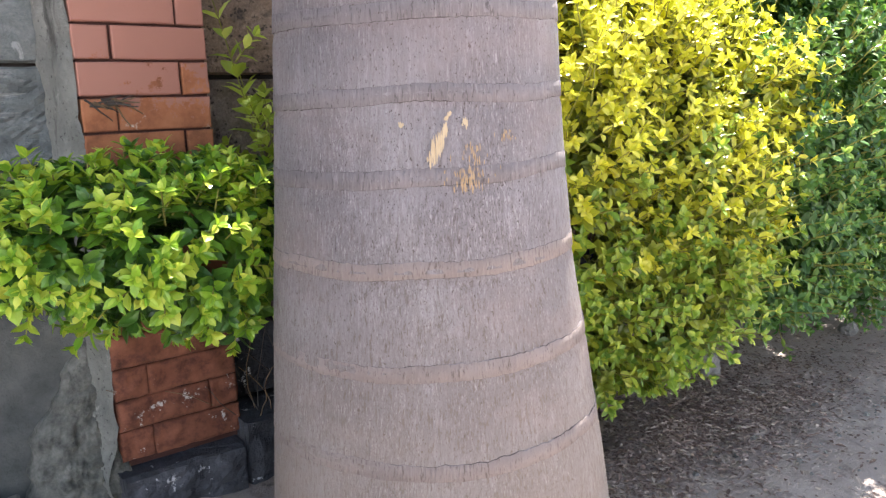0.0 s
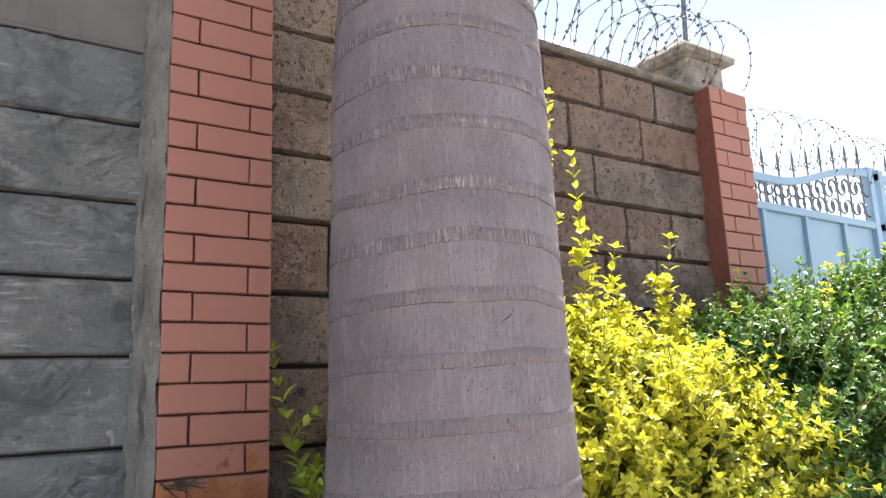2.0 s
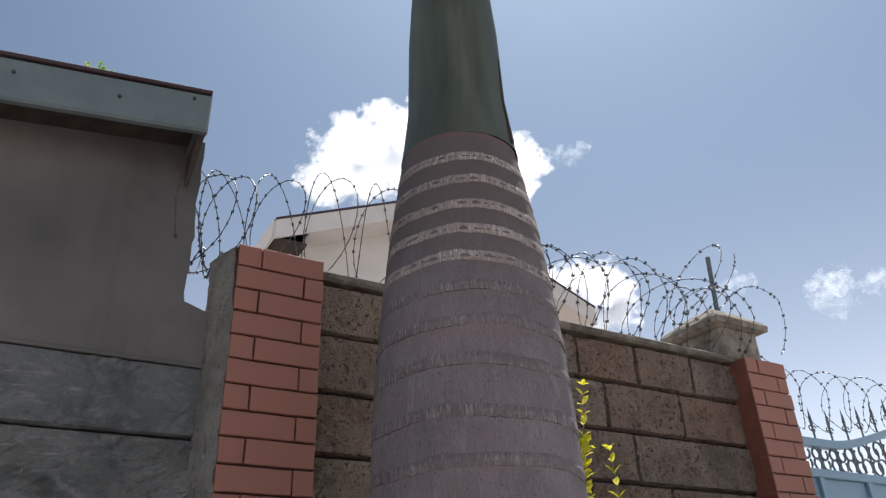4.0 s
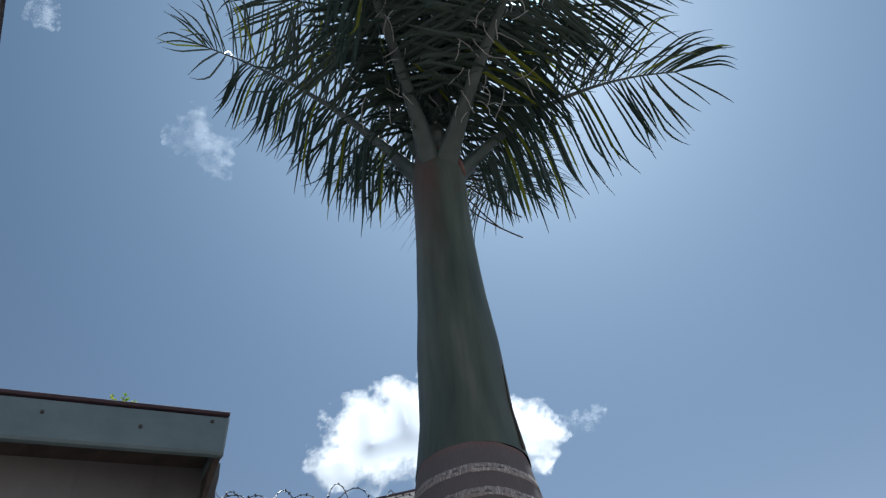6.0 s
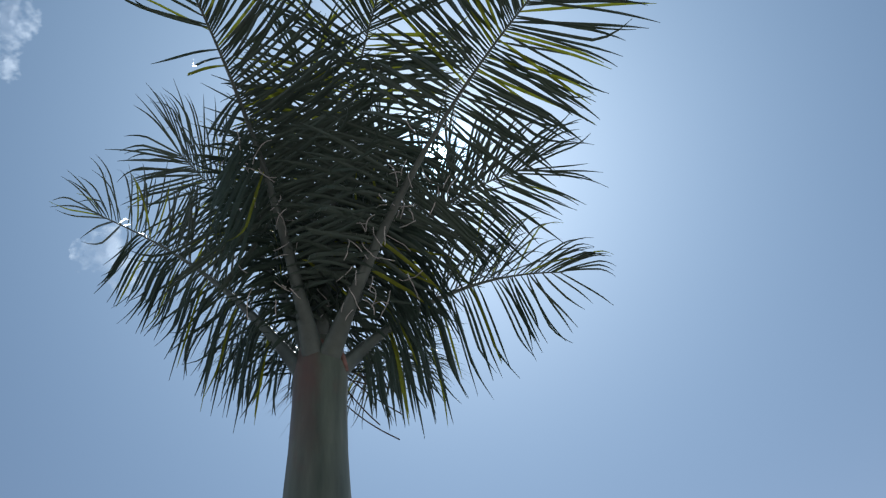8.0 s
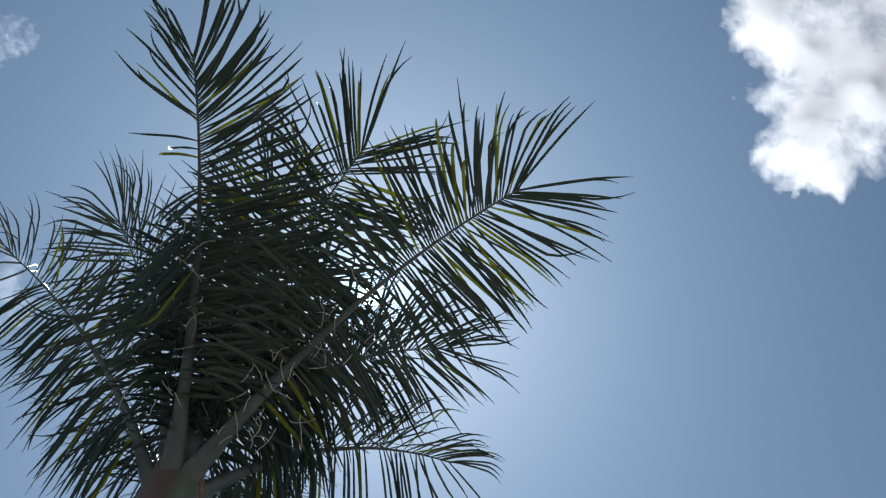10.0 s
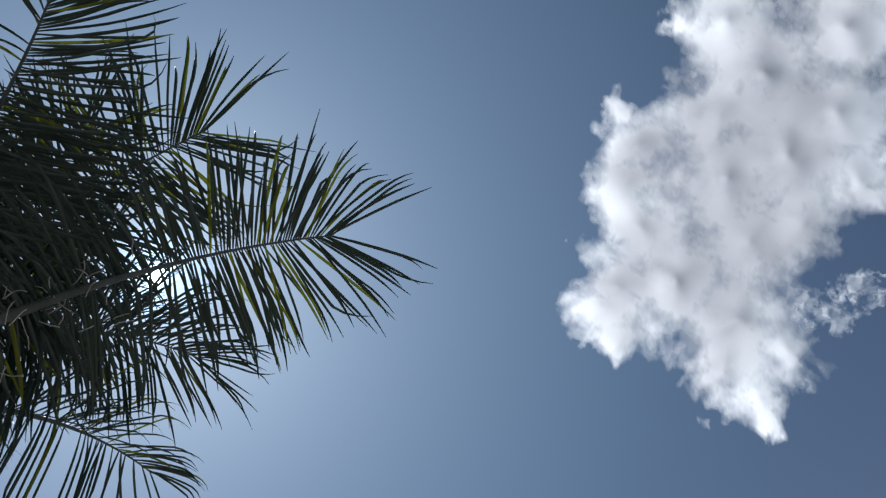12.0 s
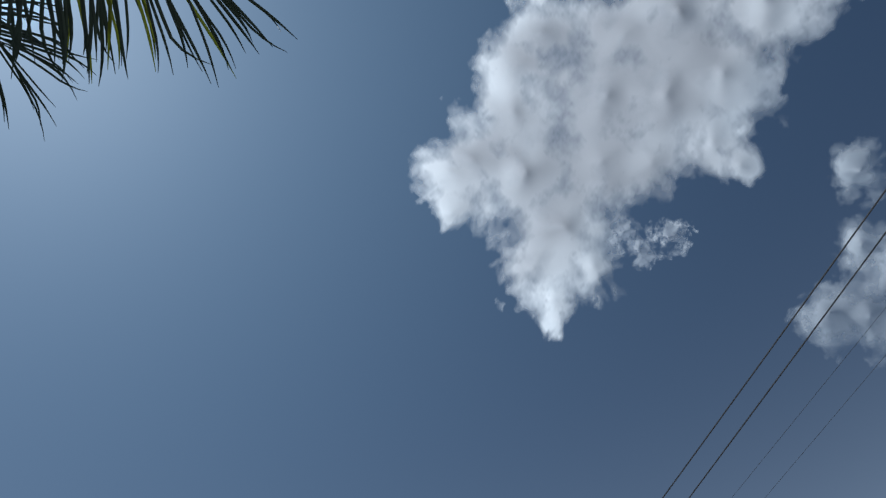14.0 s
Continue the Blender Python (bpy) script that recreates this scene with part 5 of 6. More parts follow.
# ---- litter and stones on the soil ----
def build_litter():
    rng = random.Random(77)
    rows = []
    for _ in range(15000):
        x, y = rng.gauss(1.50, 0.42), rng.gauss(-0.60, 0.14)
        if rng.random() < 0.20:
            x, y = rng.uniform(0.7, 3.6), rng.uniform(-1.3, -0.3)
        if (x - 0.525) ** 2 + (y + 0.55) ** 2 < 0.15:
            continue
        a = rng.uniform(0, 6.28)
        n = (rng.uniform(-.45, .45), rng.uniform(-.45, .45), 1)
        rows.append(((x, y, ground_height(x, y) + rng.uniform(0.001, 0.014)), (math.cos(a), math.sin(a), rng.uniform(-.25, .25)), n, rng.uniform(0.008, 0.021) * (1.5 if rng.random() < 0.2 else 1.0), rng.uniform(0.004, 0.010)))
    ob = part("leaf_litter", leaf_mesh("leaf_litter", rows, LITTER), LITTER)
    tagged(ob, "scattered dry brown leaf litter on the soil", "leaf litter", kind="stuff")
    rng = random.Random(5)
    g = Geo()
    for _ in range(1300):
        x, y = rng.uniform(0.75, 4.2), rng.uniform(-2.2, -0.35)
        r = rng.uniform(0.002, 0.006) if rng.random() < 0.93 else rng.uniform(0.006, 0.014)
        z = ground_height(x, y)
        v = [Vector((math.cos(a) * r * rng.uniform(.7, 1.3), math.sin(a) * r * rng.uniform(.7, 1.3), 0)) for a in (0, 1.26, 2.5, 3.77, 5.0)]
        g.add([(x + q.x, y + q.y, z) for q in v] + [(x + q.x * .6, y + q.y * .6, z + r * .8) for q in v],
              [(0, 1, 6, 5), (1, 2, 7, 6), (2, 3, 8, 7), (3, 4, 9, 8), (4, 0, 5, 9), (5, 6, 7, 8, 9)])
    tagged(part("gravel", g, ROCK), "small loose gravel on the soil", "gravel", kind="stuff")


build_litter()
place_lump("stone", (1.815, -0.425, 0.0), 0.055, 4.0, (0.8, 0.7, 1.0), ROCK, "loose grey stone lying under the hedge", "stone", 0.25, "loose stones")
place_lump("stone", (2.657, -0.524, -0.03), 0.04, 14.0, (1.0, 0.8, 0.8), ROCK, "loose grey stone lying under the hedge", "stone", 0.25, "loose stones")


# ---- palm ----
PALM_X, PALM_Y = 0.525, -0.55
TRUNK = [(-0.10, .395), (0.03, .378), (.22, .359), (.42, .337), (.61, .314), (.79, .298), (.96, .286), (1.13, .278), (1.4, .275), (1.75, .269), (1.9, .264),
         (2.06, .256), (2.23, .242), (2.42, .221), (2.6, .194), (2.70, .178), (2.80, .163)]
SHAFT_R = [(2.685, .181), (2.72, .176), (2.89, .158), (3.2, .153), (3.45, .139), (3.8, .129), (4.1, .129), (4.25, .134), (4.38, .128), (4.47, .115), (4.52, .09)]
RINGS = [0.28, .455, .63, .79, .93, 1.07, 1.197, 1.32, 1.44, 1.55, 1.69, 1.803, 1.93, 2.035, 2.13, 2.222, 2.312, 2.392, 2.482, 2.572]


def profile(table, z):
    for (z0, r0), (z1, r1) in zip(table, table[1:]):
        if z <= z1:
            return r0 + (r1 - r0) * max(0.0, (z - z0) / (z1 - z0))
    return table[-1][1]


def ring_wave(z, a):
    """Height of a leaf scar round the trunk: uneven, and a little lower on one side."""
    return 0.005 * math.sin(a + z * 2.1) + (0.012 if z > 0.7 else 0.006) * noise.noise(Vector((math.cos(a) * 1.6, math.sin(a) * 1.6, z * 4.0)))


def build_palm():
    palm = tagged(new("palm_tree"), "royal palm with a swollen grey ringed trunk and green crownshaft", "palm tree")
    palm.location = (PALM_X, PALM_Y, -0.05)
    bpy.context.view_layer.update()
    base = Matrix.Translation(palm.location).inverted()

    def sub(name, geo, material, parent=palm, label="", smooth=True):
        ob = part(name, geo, material, parent, label, smooth)
        ob.matrix_parent_inverse = base
        return ob
    n = 72
    g = Geo()
    zs = [-0.10 + 0.0145 * i for i in range(193)]
    for z in zs:
        for k in range(n):
            a = 2 * math.pi * k / n
            r = profile(TRUNK, z)
            for q in RINGS:
                d = z - (q + ring_wave(q, a))
                r += 0.001 * math.exp(-((d - 0.01) / 0.016) ** 2) - 0.003 * math.exp(-((d + 0.006) / 0.006) ** 2)
            r += 0.004 * noise.fractal(Vector((math.cos(a) * 2, math.sin(a) * 2, z * 1.5)), 0.6, 2.0, 3)
            flare = max(0.0, 0.6 - z) * 0.03
            g.v.append((PALM_X + math.cos(a) * r + flare, PALM_Y + math.sin(a) * r - flare, z))
    for j in range(len(zs) - 1):
        for k in range(n):
            g.f.append((j * n + k, j * n + (k + 1) % n, (j + 1) * n + (k + 1) % n, (j + 1) * n + k))
    sub("trunk", g, BARK, label="swollen grey trunk with fine upright fibres")
    # leaf scars
    for i, q in enumerate(RINGS):
        h = 0.034 if q < 1.9 else 0.032
        g = Geo()
        m = 288
        for k in range(m):
            a = 2 * math.pi * k / m
            zc = q + ring_wave(q, a) + 0.0016 * noise.fractal(Vector((math.cos(a) * 22, math.sin(a) * 22, q * 5)), 0.6, 2.0, 4)
            wide = h * (0.85 + 0.12 * noise.noise(Vector((math.cos(a) * 3, math.sin(a) * 3, q * 7)))) + 0.0022 * noise.fractal(Vector((math.cos(a) * 26, math.sin(a) * 26, q * 7)), 0.5, 2.0, 4)
            flare = max(0.0, 0.6 - zc) * 0.03
            for dz, dr in ((-0.0035, -0.005), (-0.0005, 0.0008), (wide, 0.0008), (wide + 0.0035, -0.004)):
                r = profile(TRUNK, zc + dz) + dr + 0.004 * noise.fractal(Vector((math.cos(a) * 2, math.sin(a) * 2, (zc + dz) * 1.5)), 0.6, 2.0, 3)
                g.v.append((PALM_X + math.cos(a) * r + flare, PALM_Y + math.sin(a) * r - flare, zc + dz))
        for k in range(m):
            k2 = (k + 1) % m
            for s in range(3):
                g.f.append((k * 4 + s, k2 * 4 + s, k2 * 4 + s + 1, k * 4 + s + 1))
        ring = sub("leaf_scar", g, SCAR_LOW if q < 0.7 else SCAR if q < 1.4 else (SCAR_MID if q < 2.2 else SCAR_PALE), label="ring-shaped leaf scar")
        ring.data.materials.append(CRACK)
        ring.data.polygons.foreach_set("material_index", [0 if k % 3 == 1 or q > 2.2 else 1 for k in range(3 * m)])
    # scrapes in the bark: upright splinters (azimuth, height, half width, half height, splinters, lean, faint)
    rng = random.Random(3)
    for az, z, w, h, count, lean, faint in ((239.9, .858, .017, .028, 20, 0.024, False), (243.6, .905, .006, .009, 7, 0.004, False), (228.2, .893, .004, .009, 6, 0.0, False),
                                            (249.3, .893, .005, .014, 8, 0.0, False), (265.0, .868, .024, .011, 26, 0.0, True), (249.6, .798, .042, .022, 64, 0.0, True), (252.0, .840, .034, .020, 24, 0.0, True)):
        g = Geo()
        for i in range(count):
            u = rng.gauss(0, 0.45) if faint else -1 + 2 * (i + 0.5) / count + rng.uniform(-0.1, 0.1)
            zm = z + u * lean + rng.uniform(-1, 1) * h * (0.8 if faint else 0.35)
            span = h * (rng.uniform(0.12, 0.40) if faint else (1 - 0.7 * abs(u) ** 1.6) * rng.uniform(0.35, 0.9))
            half = rng.uniform(0.0005, 0.0012) if faint else w / count * rng.uniform(1.2, 2.2)
            a0 = radians(az) + u * w / 0.285
            quad = []
            for dz, f in ((-span, 0.3), (-span * 0.5, 1.0), (span * 0.4, 1.0), (span, 0.4)):
                r = profile(TRUNK, zm + dz) + 0.0048 + (0.0 if faint else 0.0016 * rng.random())
                jog = rng.uniform(-0.5, 0.5) * half
                for sgn in (-1, 1):
                    b0 = a0 + (sgn * half * f + jog) / 0.285
                    quad.append((PALM_X + math.cos(b0) * r, PALM_Y + math.sin(b0) * r, zm + dz))
            g.add(quad, [(0, 1, 3, 2), (2, 3, 5, 4), (4, 5, 7, 6)])
        sub("bark_scrape", g, GOUGE_OLD if faint else GOUGE, label="rubbed brown patch in the bark" if faint else "shallow tan scrape in the bark", smooth=False)
    # slanting split in the bark
    g = Geo()
    quad = []
    for i in range(9):
        u = i / 8
        a0, zc = radians(258.2 + 7.6 * u), 1.270 + 0.044 * u + 0.004 * math.sin(u * 7)
        half = 0.0022 * math.sin(math.pi * (0.08 + 0.84 * u)) * (0.7 + 0.5 * noise.noise(Vector((u * 8, 1, 0))))
        r = profile(TRUNK, zc) + 0.0052
        quad += [(PALM_X + math.cos(a0) * r, PALM_Y + math.sin(a0) * r, zc - half), (PALM_X + math.cos(a0) * r, PALM_Y + math.sin(a0) * r, zc + half)]
    g.add(quad, [(2 * i, 2 * i + 2, 2 * i + 3, 2 * i + 1) for i in range(8)])
    sub("bark_split", g, DARK_WOOD, label="short dark split in the bark", smooth=False)
    # crownshaft
    g = Geo()
    zs = [2.685 + 0.03 * i for i in range(62)]
    for z in zs:
        for k in range(48):
            a = 2 * math.pi * k / 48
            r = profile(SHAFT_R, z) * (1 + 0.03 * math.sin(2 * a + z * 1.3)) + 0.003 * noise.noise(Vector((math.cos(a) * 3, math.sin(a) * 3, z)))
            g.v.append((PALM_X + math.cos(a) * r + 0.012 * max(0, z - 3.6), PALM_Y + math.sin(a) * r - 0.008 * max(0, z - 3.6), z))
    for j in range(len(zs) - 1):
        for k in range(48):
            g.f.append((j * 48 + k, j * 48 + (k + 1) % 48, (j + 1) * 48 + (k + 1) % 48, (j + 1) * 48 + k))
    g.f.append(tuple((len(zs) - 1) * 48 + k for k in range(48)))
    sub("crownshaft", g, SHAFT, label="smooth dark green crownshaft")

    def on_shaft(a, z, out):
        r = profile(SHAFT_R, z) * (1 + 0.03 * math.sin(2 * a + z * 1.3)) + out
        return (PALM_X + math.cos(a) * r + 0.012 * max(0, z - 3.6), PALM_Y + math.sin(a) * r - 0.008 * max(0, z - 3.6), z)
    # dark open seam low on the shaft, where the outer sheath is parting
    g = Geo()
    g.tube([on_shaft(radians(300 + 4 * i / 11), 2.70 + 0.36 * i / 11, 0.002) for i in range(12)], [0.007 - 0.0055 * i / 11 for i in range(12)], 6)
    sub("sheath_seam", g, DARK_WOOD, label="dark parting seam of the outer sheath")
    # torn edge of the youngest sheath
    g = Geo()
    pts = [on_shaft(radians(205 + 105 * i / 30), 4.455 - 0.17 * i / 30 + 0.02 * math.sin(i * 0.35) + 0.008 * noise.noise(Vector((i * 0.7, 0, 0))), 0.004) for i in range(31)]
    g.tube(pts, [0.007 + 0.014 * math.sin(math.pi * i / 30) ** 0.5 * (0.7 + 0.5 * noise.noise(Vector((i * 0.9, 3, 0)))) for i in range(31)], 7)
    sub("sheath_edge", g, RUST, label="torn red-brown sheath edge")

    def curve(az, e0, droop, length, turn, root, lift, sheath=0.0, count=44, trim=1.0):
        p = Vector((PALM_X + 0.005 + math.cos(az) * root, PALM_Y - 0.005 + math.sin(az) * root, 4.28 + lift))
        out = [p - Vector((math.cos(az) * 0.03, math.sin(az) * 0.03, 0.16 + sheath)), p - Vector((math.cos(az) * 0.02 - math.cos(az) * 0.2 * sheath, math.sin(az) * 0.02 - math.sin(az) * 0.2 * sheath, 0.08)), p.copy()]
        for i in range(count):
            s = trim * (i + 0.5) / count
            e, a = e0 - droop * s ** 1.4, az + turn * s
            p = p + Vector((math.cos(a) * math.cos(e), math.sin(a) * math.cos(e), math.sin(e))) * (trim * length / count)
            out.append(p.copy())
        return out

    def blade(p, d, nrm, side0, along, ln, half, sag, curl, hook, rng):
        """One leaflet: a folded strip of even width that bends down and curls at its point."""
        steps, pos, v, faces = 9, p.copy(), [], []
        d = d.copy()
        for j in range(steps + 1):
            u = j / steps
            w = half * (0.5 + 2.5 * u) if u < 0.2 else half if u < 0.6 else half * (1 - ((u - 0.6) / 0.4) ** 1.9)
            w = max(w, 0.0011)
            side = d.cross(nrm)
            side = side.normalized() if side.length > 0.05 else side0
            nrm = side.cross(d).normalized()
            v += [pos - side * w + nrm * w * 0.30, pos, pos + side * w + nrm * w * 0.30]
            d = d + Vector((0, 0, -1)) * sag * 0.40 * (1.15 - 0.6 * u) + Vector((rng.uniform(-1, 1), rng.uniform(-1, 1), rng.uniform(-1, 1))) * 0.022 + along * 0.035
            if u > 0.62:
                d += Vector((0, 0, -1)) * curl + hook
            d.normalize()
            pos = pos + d * (ln / steps)
        for j in range(steps):
            a = 3 * j
            faces += [(a, a + 1, a + 4, a + 3), (a + 1, a + 2, a + 5, a + 4)]
        lg = Geo()
        lg.add(v, faces)
        return lg

    def frond(az, e0, droop, length, turn, seed, pairs=104, reach=0.72, hang=(1.0, 1.0), start=0.13, clear=0.0, bunch=1.0, rise=(0.0, 0.0), sheath=0.0, bare=0, tip_lit=0.05, root=0.07, lift=0.0, lit=0.03, torn=0, back=0.0, fan=0.0, trim=0.92, swell=0.0, slim=0, late=0, forward=1.0, thin=(), label=""):
        rng = random.Random(seed)
        pts = curve(az, e0, droop, length, turn, root, lift, sheath, trim=trim)
        total = len(pts)
        g = Geo()
        g.tube(pts, [0.046 * (1 - i / total) ** 1.9 + 0.0042 + swell * max(0.0, 1 - i / 10) if i > 1 else 0.050 + swell for i in range(total)], 10, True, 0.75)
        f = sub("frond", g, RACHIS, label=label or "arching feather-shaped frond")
        for i in range(pairs):
            s = start + (1 - start) * (i / (pairs - 1)) ** bunch
            q = s * (total - 3) + 2
            k = min(total - 2, int(q))
            p = pts[k].lerp(pts[k + 1], q - k)
            t = (pts[k + 1] - pts[k - 1]).normalized()
            across = t.cross(Vector((0, 0, 1)))
            across = across.normalized() if across.length > 0.1 else Vector((math.sin(az), -math.cos(az), 0))
            up = across.cross(t).normalized()
            for sgn in (1, -1):
                if rng.random() < 0.07 or (sgn == bare and s < 0.42) or (sgn == late and s < 0.40) or (sgn == torn and 0.62 < s < 0.95 and rng.random() < 0.68):
                    continue
                drift = noise.noise(Vector((s * 17, seed * 3.7, sgn * 2.0)))
                open_angle = radians(86 + 8 * (1 - forward) - 64 * s ** (9 - 4 * forward) + 13 * drift + rng.uniform(-9, 9))
                heavy = hang[0] if sgn > 0 else hang[1]
                if heavy > 1.0 and rng.random() < 0.16:
                    continue
                if thin and thin[0] < s < thin[1] and rng.random() < thin[2]:
                    continue
                early = (rise[0] if sgn > 0 else rise[1]) * max(0.0, 1 - s / 0.55)
                tilt = (-0.42, 0.08, 0.50)[(i + (sgn > 0)) % 3] * (1 - 0.45 * s) + 0.20 * drift + rng.uniform(-0.18, 0.18)
                tilt = min(1.35, tilt + 1.6 * early + fan * max(0.0, (s - 0.62) / 0.38))
                if sgn == bare:
                    tilt += 0.55 * (1 - s)
                if sgn == torn and s < 0.72:
                    open_angle += radians(back)
                if slim and not fan and sgn == bare:
                    tilt = rng.uniform(-0.7, 0.6)
                    open_angle *= 0.82
                sag = rng.uniform(0.10, 0.42) * (1.25 - 0.75 * s) * (1 - min(0.9, 1.5 * early))
                if heavy > 1.0 and clear < s < 0.84:
                    tilt = rng.uniform(-1.25, -0.45)
                    sag = heavy * rng.uniform(0.6, 1.05) * (1.0 if s < 0.7 else 0.6)
                d = t * math.cos(open_angle) + (across * sgn * math.cos(tilt) + up * math.sin(tilt)) * math.sin(open_angle)
                ln = reach * min(1.0, (0.62 if heavy > 1.0 else 0.5) + 1.9 * (s - start)) * (1 - (0.12 + 0.24 * forward) * max(0.0, s - 0.62) / 0.38) * rng.uniform(0.86, 1.1)
                if sgn == torn and s > 0.62:
                    ln *= 0.68
                if slim and s > 0.42:
                    ln *= 0.72 if sgn == bare else 0.97 - 0.45 * max(0.0, s - 0.55)
                    if rng.random() < slim * 0.22:
                        continue
                half = (0.0106 - 0.0040 * s) * rng.uniform(0.8, 1.15) * (0.86 if heavy > 1.0 else 1.0)
                curl = rng.uniform(0.02, 0.34) if rng.random() < 0.72 else 0.55
                hook = Vector((0, 0, 0))
                if rng.random() < (0.55 if heavy > 1.0 else 0.28):
                    hook = (Vector((rng.uniform(-1, 1), rng.uniform(-1, 1), rng.uniform(-0.6, 0.6))) + t * 0.6) * 0.30
                lg = blade(p, d, up.copy(), across, t * forward, ln, half, sag, curl, hook, rng)
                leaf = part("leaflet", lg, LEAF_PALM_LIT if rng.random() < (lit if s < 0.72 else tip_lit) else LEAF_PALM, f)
                leaf.matrix_parent_inverse = Matrix.Identity(4)
        return f

    frond(2.74, 1.085, 0.80, 1.96, 0.165, 1, bare=-1, sheath=0.16, lit=0.12, reach=0.74, hang=(3.8, 1.0), forward=0.6, tip_lit=0.15, fan=1.2, swell=0.012, slim=1)
    frond(3.106, 1.257, 0.612, 2.002, 0.053, 2, root=0.03, lift=0.05)
    frond(3.921, 0.777, 1.009, 2.162, -0.092, 3, root=0.05, hang=(1.5, 1.0), start=0.2, clear=0.45, rise=(0.6, 0.3), torn=1, back=34, late=1, swell=0.020, pairs=124, reach=0.80)
    frond(-1.643, 0.547, 0.79, 2.26, 0.172, 4, thin=(0.50, 0.64, 0.68), start=0.2, bunch=0.74, pairs=112, reach=0.67, forward=0.2, tip_lit=0.14, root=0.05, rise=(0.3, 1.0), swell=0.020)
    frond(4.30, 0.948, 0.93, 2.16, 0.21, 5, pairs=116, bunch=0.80, reach=0.73, forward=0.4, thin=(0.52, 0.64, 0.5), tip_lit=0.25, root=-0.02, lift=0.10)
    frond(5.651, 0.923, 1.04, 1.78, 0.162, 6, bare=1, sheath=0.16, lit=0.12, reach=0.78, hang=(1.0, 3.8), forward=0.8, tip_lit=0.15, swell=0.012, slim=1)
    frond(5.103, 1.162, 1.4, 1.932, 0.353, 7, pairs=110, hang=(1.0, 1.3), root=0.02, lift=0.06, clear=0.28, rise=(0.0, 0.3), thin=(0.50, 0.66, 0.55))
    frond(0.45, 1.15, 0.75, 1.6, 0.1, 8, reach=0.62, pairs=76)
    frond(1.55, 1.25, 0.6, 1.6, -0.1, 9, reach=0.57, pairs=56)
    frond(4.05, 1.36, 0.5, 1.75, 0.1, 12, pairs=72, start=0.34, rise=(1.0, 0.5), root=-0.03, lift=0.10)
    frond(5.42, 1.20, 0.80, 1.7, 0.0, 13, pairs=88, start=0.30, hang=(1.0, 1.2), clear=0.4, rise=(0.5, 1.0), root=-0.03, lift=0.10)
    frond(4.12, 1.10, 0.62, 1.85, 0.05, 14, pairs=76, start=0.32, root=-0.02, lift=0.10)
    frond(4.75, 1.30, 0.55, 1.9, 0.1, 10, pairs=80, root=-0.03, lift=0.12)
    # dry threads caught under the leaflets
    rng = random.Random(8)
    lines = [curve(3.921, 0.777, 1.009, 2.162, -0.092, 0.07, 0.0), curve(-1.61, 0.547, 0.775, 2.251, 0.13, 0.07, 0.0), curve(4.277, 0.948, 0.945, 2.047, 0.224, -0.02, 0.1), curve(2.74, 1.085, 0.727, 1.745, 0.165, 0.07, 0.0)]
    for i in range(84):
        line = lines[(0, 1, 2, 1, 0, 1)[i % 6]]
        p = line[rng.randint(9, 25)] + Vector((rng.uniform(-0.17, 0.17), rng.uniform(-0.17, 0.17), rng.uniform(-0.13, -0.03)))
        d = Vector((rng.uniform(-1, 1), rng.uniform(-1, 1), rng.uniform(-0.5, 0.8))).normalized()
        pts = []
        spin = Vector((rng.uniform(-1, 1), rng.uniform(-1, 1), rng.uniform(-1, 1))).normalized()
        tight = rng.uniform(0.04, 0.25)
        for _ in range(rng.randint(5, 10)):
            pts.append(p.copy())
            d = (d + d.cross(spin) * tight + Vector((rng.uniform(-0.3, 0.3), rng.uniform(-0.3, 0.3), -0.10))).normalized()
            p = p + d * 0.018
        g = Geo()
        g.tube(pts, 0.0024, 4)
        sub("dry_thread", g, FIBRE, label="curled pale dry fibre")
    for az, z, ln, fall in ((6.05, 4.13, 0.34, -0.75), (5.85, 4.36, 0.36, -0.5), (6.2, 4.38, 0.40, -0.6), (0.1, 4.34, 0.32, -0.9), (5.95, 4.30, 0.26, -0.2)):
        p = Vector((PALM_X + 0.008 + math.cos(az) * 0.125, PALM_Y + math.sin(az) * 0.125, z))
        d = Vector((math.cos(az) * 0.6, math.sin(az) * 0.6, fall))
        pts = []
        for i in range(10):
            pts.append(p.copy())
            d = (d + Vector((math.cos(az), math.sin(az), 0.25)) * 0.07).normalized()
            p = p + d * ln / 10
        g = Geo()
        g.tube(pts, 0.004, 4)
        sub("dry_thread", g, DARK_WOOD, label="long dark dry strand")


GOUGE_OLD = mat_mottled("old_bark_rub", (0.28, 0.19, 0.11), (0.42, 0.30, 0.19), 60)
# brighter copy of the leaflet colour, standing in for sun shining through
LEAF_PALM_LIT = mat_leaf("palm_leaflet_sunlit", (0.06, 0.09, 0.02), (0.13, 0.16, 0.025), (0.20, 0.20, 0.03), 0.3, 0.6, 0.06)
build_palm()


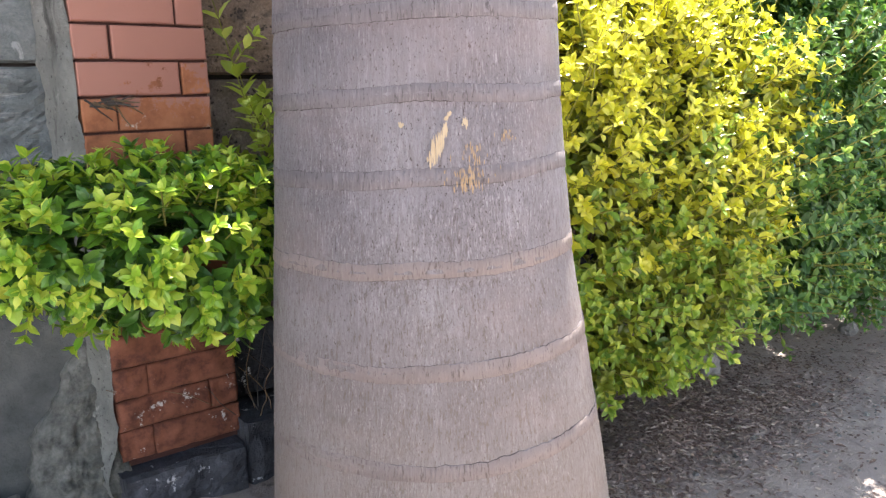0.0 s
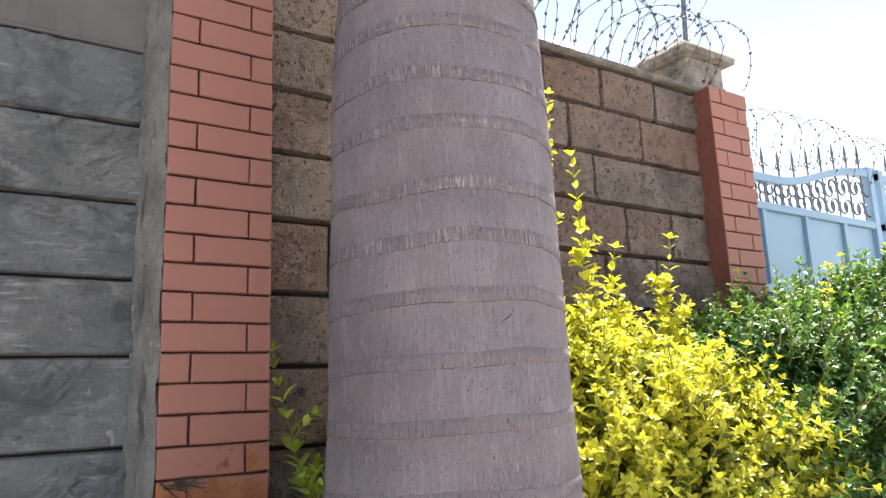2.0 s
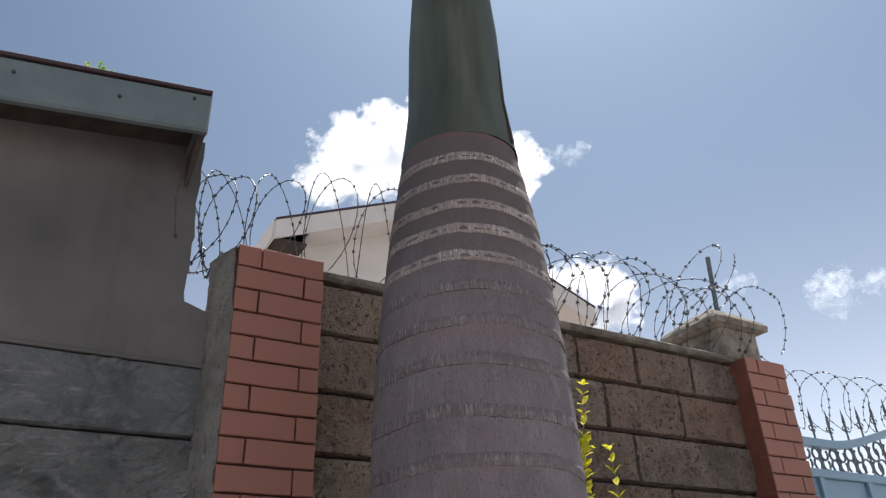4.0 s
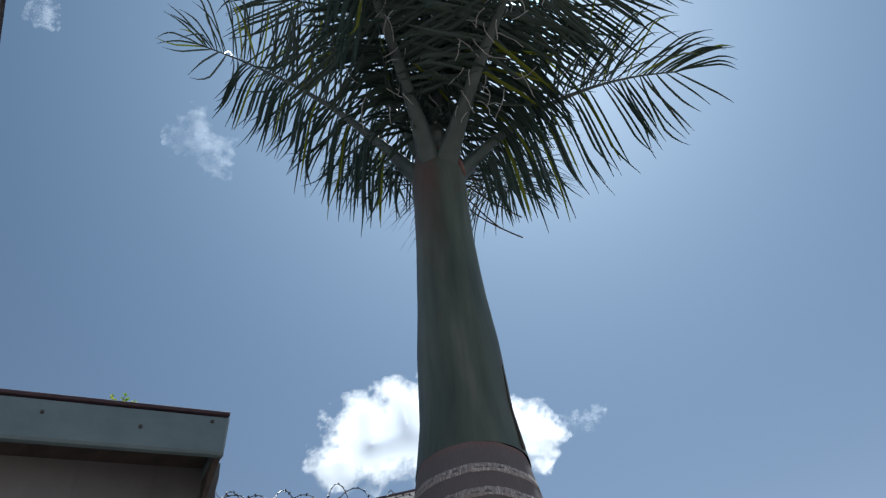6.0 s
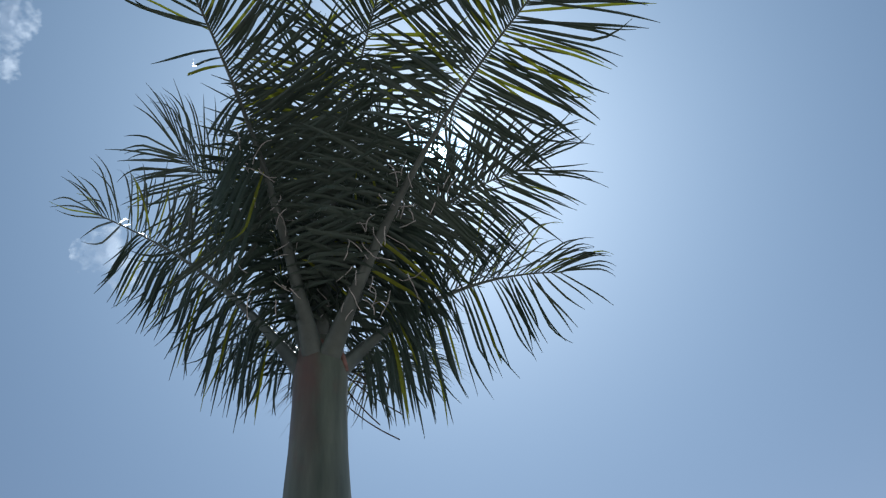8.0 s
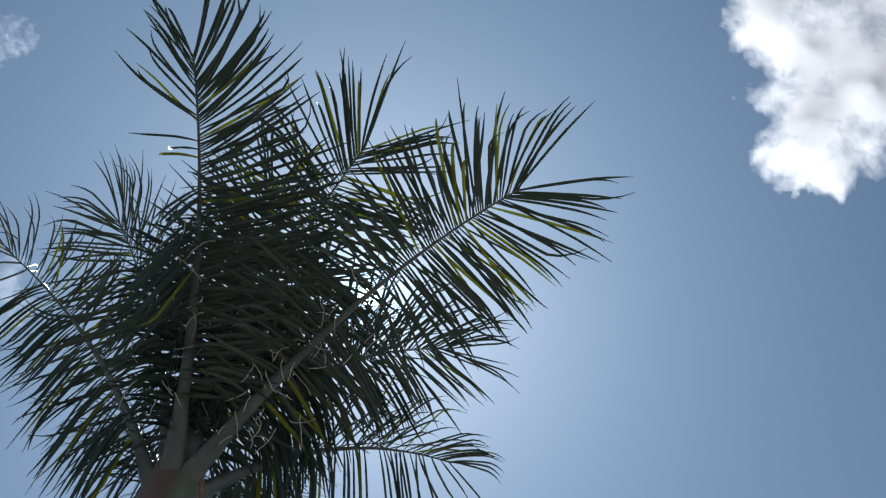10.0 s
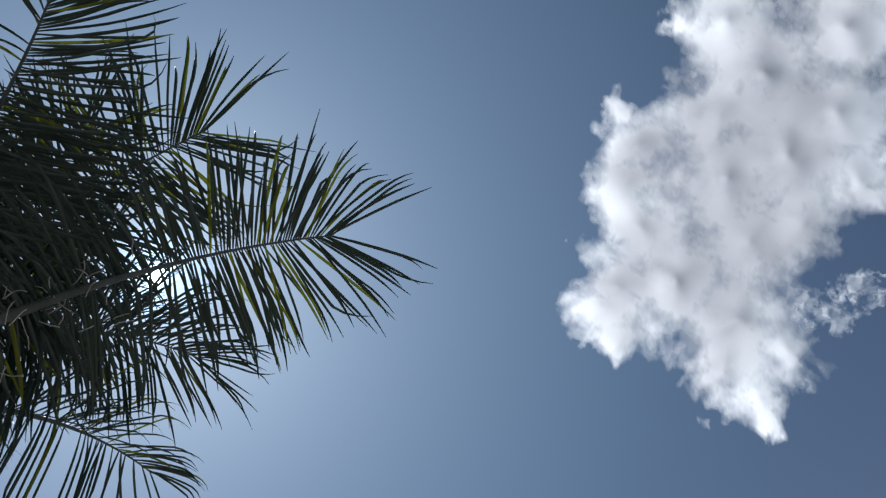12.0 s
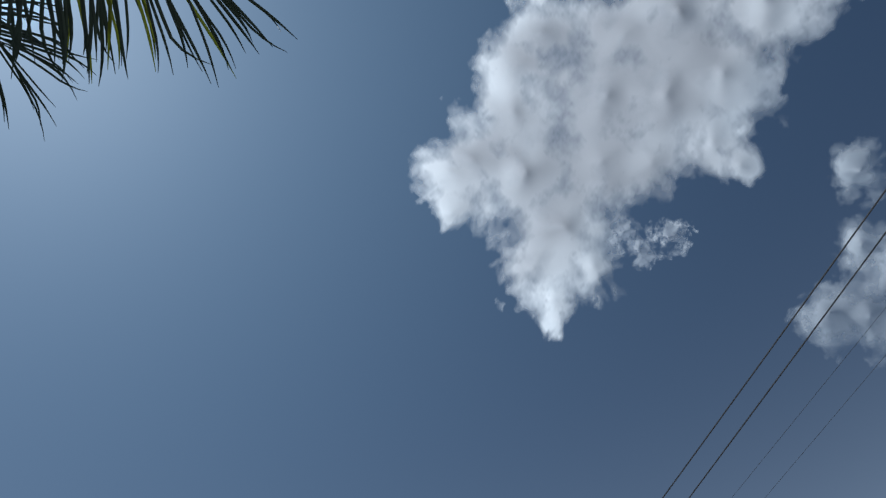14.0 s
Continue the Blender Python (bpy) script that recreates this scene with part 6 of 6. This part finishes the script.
# ---- clouds ----
def build_cloud(label, blobs, material, seed, distance=1500.0, cells=150, ragged=0.22, solid=1.5):
    """A far sheet of vapour, facing the place; blobs: azimuth and elevation from +x, and radius, in degrees."""
    dirs = [Vector((math.cos(radians(a)) * math.cos(radians(e)), math.sin(radians(a)) * math.cos(radians(e)), math.sin(radians(e)))) for a, e, _ in blobs]
    c = Vector((0, 0, 0))
    for d in dirs:
        c += d
    c.normalize()
    right = c.cross(Vector((0, 0, 1))).normalized()
    up = right.cross(c)
    flat = [(d.dot(right) / d.dot(c) * distance, d.dot(up) / d.dot(c) * distance, math.tan(radians(r)) * distance) for d, (_, _, r) in zip(dirs, blobs)]
    x0, x1 = min(x - 1.35 * r for x, y, r in flat), max(x + 1.35 * r for x, y, r in flat)
    y0, y1 = min(y - 1.35 * r for x, y, r in flat), max(y + 1.35 * r for x, y, r in flat)
    step = max(x1 - x0, y1 - y0) / cells
    nx, ny = int((x1 - x0) / step) + 1, int((y1 - y0) / step) + 1
    gx, gy = np.meshgrid(x0 + np.arange(nx) * step, y0 + np.arange(ny) * step)
    size = sum(r for _, _, r in flat) / len(flat)

    def waves(scale, shift, octaves=4):
        return np.array([noise.fractal(Vector((x * scale / size + seed, y * scale / size + shift, seed * 1.7)), 0.6, 2.0, octaves)
                         for x, y in zip(gx.ravel(), gy.ravel())]).reshape(gx.shape)
    wx, wy = gx + 0.30 * size * waves(1.1, 3.0), gy + 0.30 * size * waves(1.1, 17.0)
    total = np.zeros(gx.shape)
    for x, y, r in flat:
        total += np.exp(5.0 * np.clip(1 - np.hypot(wx - x, wy - y) / r, -1.5, 1.0))
    field = np.log(total + 1e-9) / 5.0
    rag = np.array([noise.fractal(Vector((x / size * 1.5 + seed, y / size * 1.5, seed)), 0.55, 2.0, 6) for x, y in zip(gx.ravel(), gy.ravel())]).reshape(gx.shape)
    widest = max(r for _, _, r in flat)
    soft = np.zeros(gx.shape)
    sx, sy = gx + 0.30 * size * waves(1.3, 3.0, 1), gy + 0.30 * size * waves(1.3, 17.0, 1)
    for x, y, r in flat:
        soft += np.exp(2.2 * np.clip((r - np.hypot(sx - x, sy - y)) / widest, -3.0, 1.0))
    raw = np.log(soft + 1e-9) / 2.2 - 0.25
    field = field + ragged * rag
    keep = (field > -0.12) & (field - ragged * rag > -0.13)
    ids = np.full(gx.shape, -1)
    verts, thick, deep, faces = [], [], [], []
    fat = keep.copy()
    fat[:-1] |= keep[1:]
    fat[1:] |= keep[:-1]
    fat[:, :-1] |= keep[:, 1:]
    fat[:, 1:] |= keep[:, :-1]
    for j in range(ny):
        for i in range(nx):
            if fat[j, i]:
                ids[j, i] = len(verts)
                bulge = -150 * max(0.0, float(raw[j, i]))
                deep.append(max(0.0, min(1.0, 1.2 * float(raw[j, i]))))
                verts.append(c * (distance - bulge) + right * float(gx[j, i]) + up * float(gy[j, i]))
                thick.append(max(0.0, min(1.0, 0.14 + solid * float(field[j, i]))))
    for j in range(ny - 1):
        for i in range(nx - 1):
            q = (ids[j, i], ids[j, i + 1], ids[j + 1, i + 1], ids[j + 1, i])
            if min(q) >= 0:
                faces.append(tuple(int(k) for k in q))
    me = bpy.data.meshes.new("cloud")
    me.from_pydata([v[:] for v in verts], [], faces)
    me.attributes.new("thickness", "FLOAT", "POINT").data.foreach_set("value", thick)
    me.attributes.new("depth", "FLOAT", "POINT").data.foreach_set("value", deep)
    me.polygons.foreach_set("use_smooth", [True] * len(me.polygons))
    me.materials.append(material)
    tagged(new("cloud", me), label, "cloud", group="clouds", kind="structure")


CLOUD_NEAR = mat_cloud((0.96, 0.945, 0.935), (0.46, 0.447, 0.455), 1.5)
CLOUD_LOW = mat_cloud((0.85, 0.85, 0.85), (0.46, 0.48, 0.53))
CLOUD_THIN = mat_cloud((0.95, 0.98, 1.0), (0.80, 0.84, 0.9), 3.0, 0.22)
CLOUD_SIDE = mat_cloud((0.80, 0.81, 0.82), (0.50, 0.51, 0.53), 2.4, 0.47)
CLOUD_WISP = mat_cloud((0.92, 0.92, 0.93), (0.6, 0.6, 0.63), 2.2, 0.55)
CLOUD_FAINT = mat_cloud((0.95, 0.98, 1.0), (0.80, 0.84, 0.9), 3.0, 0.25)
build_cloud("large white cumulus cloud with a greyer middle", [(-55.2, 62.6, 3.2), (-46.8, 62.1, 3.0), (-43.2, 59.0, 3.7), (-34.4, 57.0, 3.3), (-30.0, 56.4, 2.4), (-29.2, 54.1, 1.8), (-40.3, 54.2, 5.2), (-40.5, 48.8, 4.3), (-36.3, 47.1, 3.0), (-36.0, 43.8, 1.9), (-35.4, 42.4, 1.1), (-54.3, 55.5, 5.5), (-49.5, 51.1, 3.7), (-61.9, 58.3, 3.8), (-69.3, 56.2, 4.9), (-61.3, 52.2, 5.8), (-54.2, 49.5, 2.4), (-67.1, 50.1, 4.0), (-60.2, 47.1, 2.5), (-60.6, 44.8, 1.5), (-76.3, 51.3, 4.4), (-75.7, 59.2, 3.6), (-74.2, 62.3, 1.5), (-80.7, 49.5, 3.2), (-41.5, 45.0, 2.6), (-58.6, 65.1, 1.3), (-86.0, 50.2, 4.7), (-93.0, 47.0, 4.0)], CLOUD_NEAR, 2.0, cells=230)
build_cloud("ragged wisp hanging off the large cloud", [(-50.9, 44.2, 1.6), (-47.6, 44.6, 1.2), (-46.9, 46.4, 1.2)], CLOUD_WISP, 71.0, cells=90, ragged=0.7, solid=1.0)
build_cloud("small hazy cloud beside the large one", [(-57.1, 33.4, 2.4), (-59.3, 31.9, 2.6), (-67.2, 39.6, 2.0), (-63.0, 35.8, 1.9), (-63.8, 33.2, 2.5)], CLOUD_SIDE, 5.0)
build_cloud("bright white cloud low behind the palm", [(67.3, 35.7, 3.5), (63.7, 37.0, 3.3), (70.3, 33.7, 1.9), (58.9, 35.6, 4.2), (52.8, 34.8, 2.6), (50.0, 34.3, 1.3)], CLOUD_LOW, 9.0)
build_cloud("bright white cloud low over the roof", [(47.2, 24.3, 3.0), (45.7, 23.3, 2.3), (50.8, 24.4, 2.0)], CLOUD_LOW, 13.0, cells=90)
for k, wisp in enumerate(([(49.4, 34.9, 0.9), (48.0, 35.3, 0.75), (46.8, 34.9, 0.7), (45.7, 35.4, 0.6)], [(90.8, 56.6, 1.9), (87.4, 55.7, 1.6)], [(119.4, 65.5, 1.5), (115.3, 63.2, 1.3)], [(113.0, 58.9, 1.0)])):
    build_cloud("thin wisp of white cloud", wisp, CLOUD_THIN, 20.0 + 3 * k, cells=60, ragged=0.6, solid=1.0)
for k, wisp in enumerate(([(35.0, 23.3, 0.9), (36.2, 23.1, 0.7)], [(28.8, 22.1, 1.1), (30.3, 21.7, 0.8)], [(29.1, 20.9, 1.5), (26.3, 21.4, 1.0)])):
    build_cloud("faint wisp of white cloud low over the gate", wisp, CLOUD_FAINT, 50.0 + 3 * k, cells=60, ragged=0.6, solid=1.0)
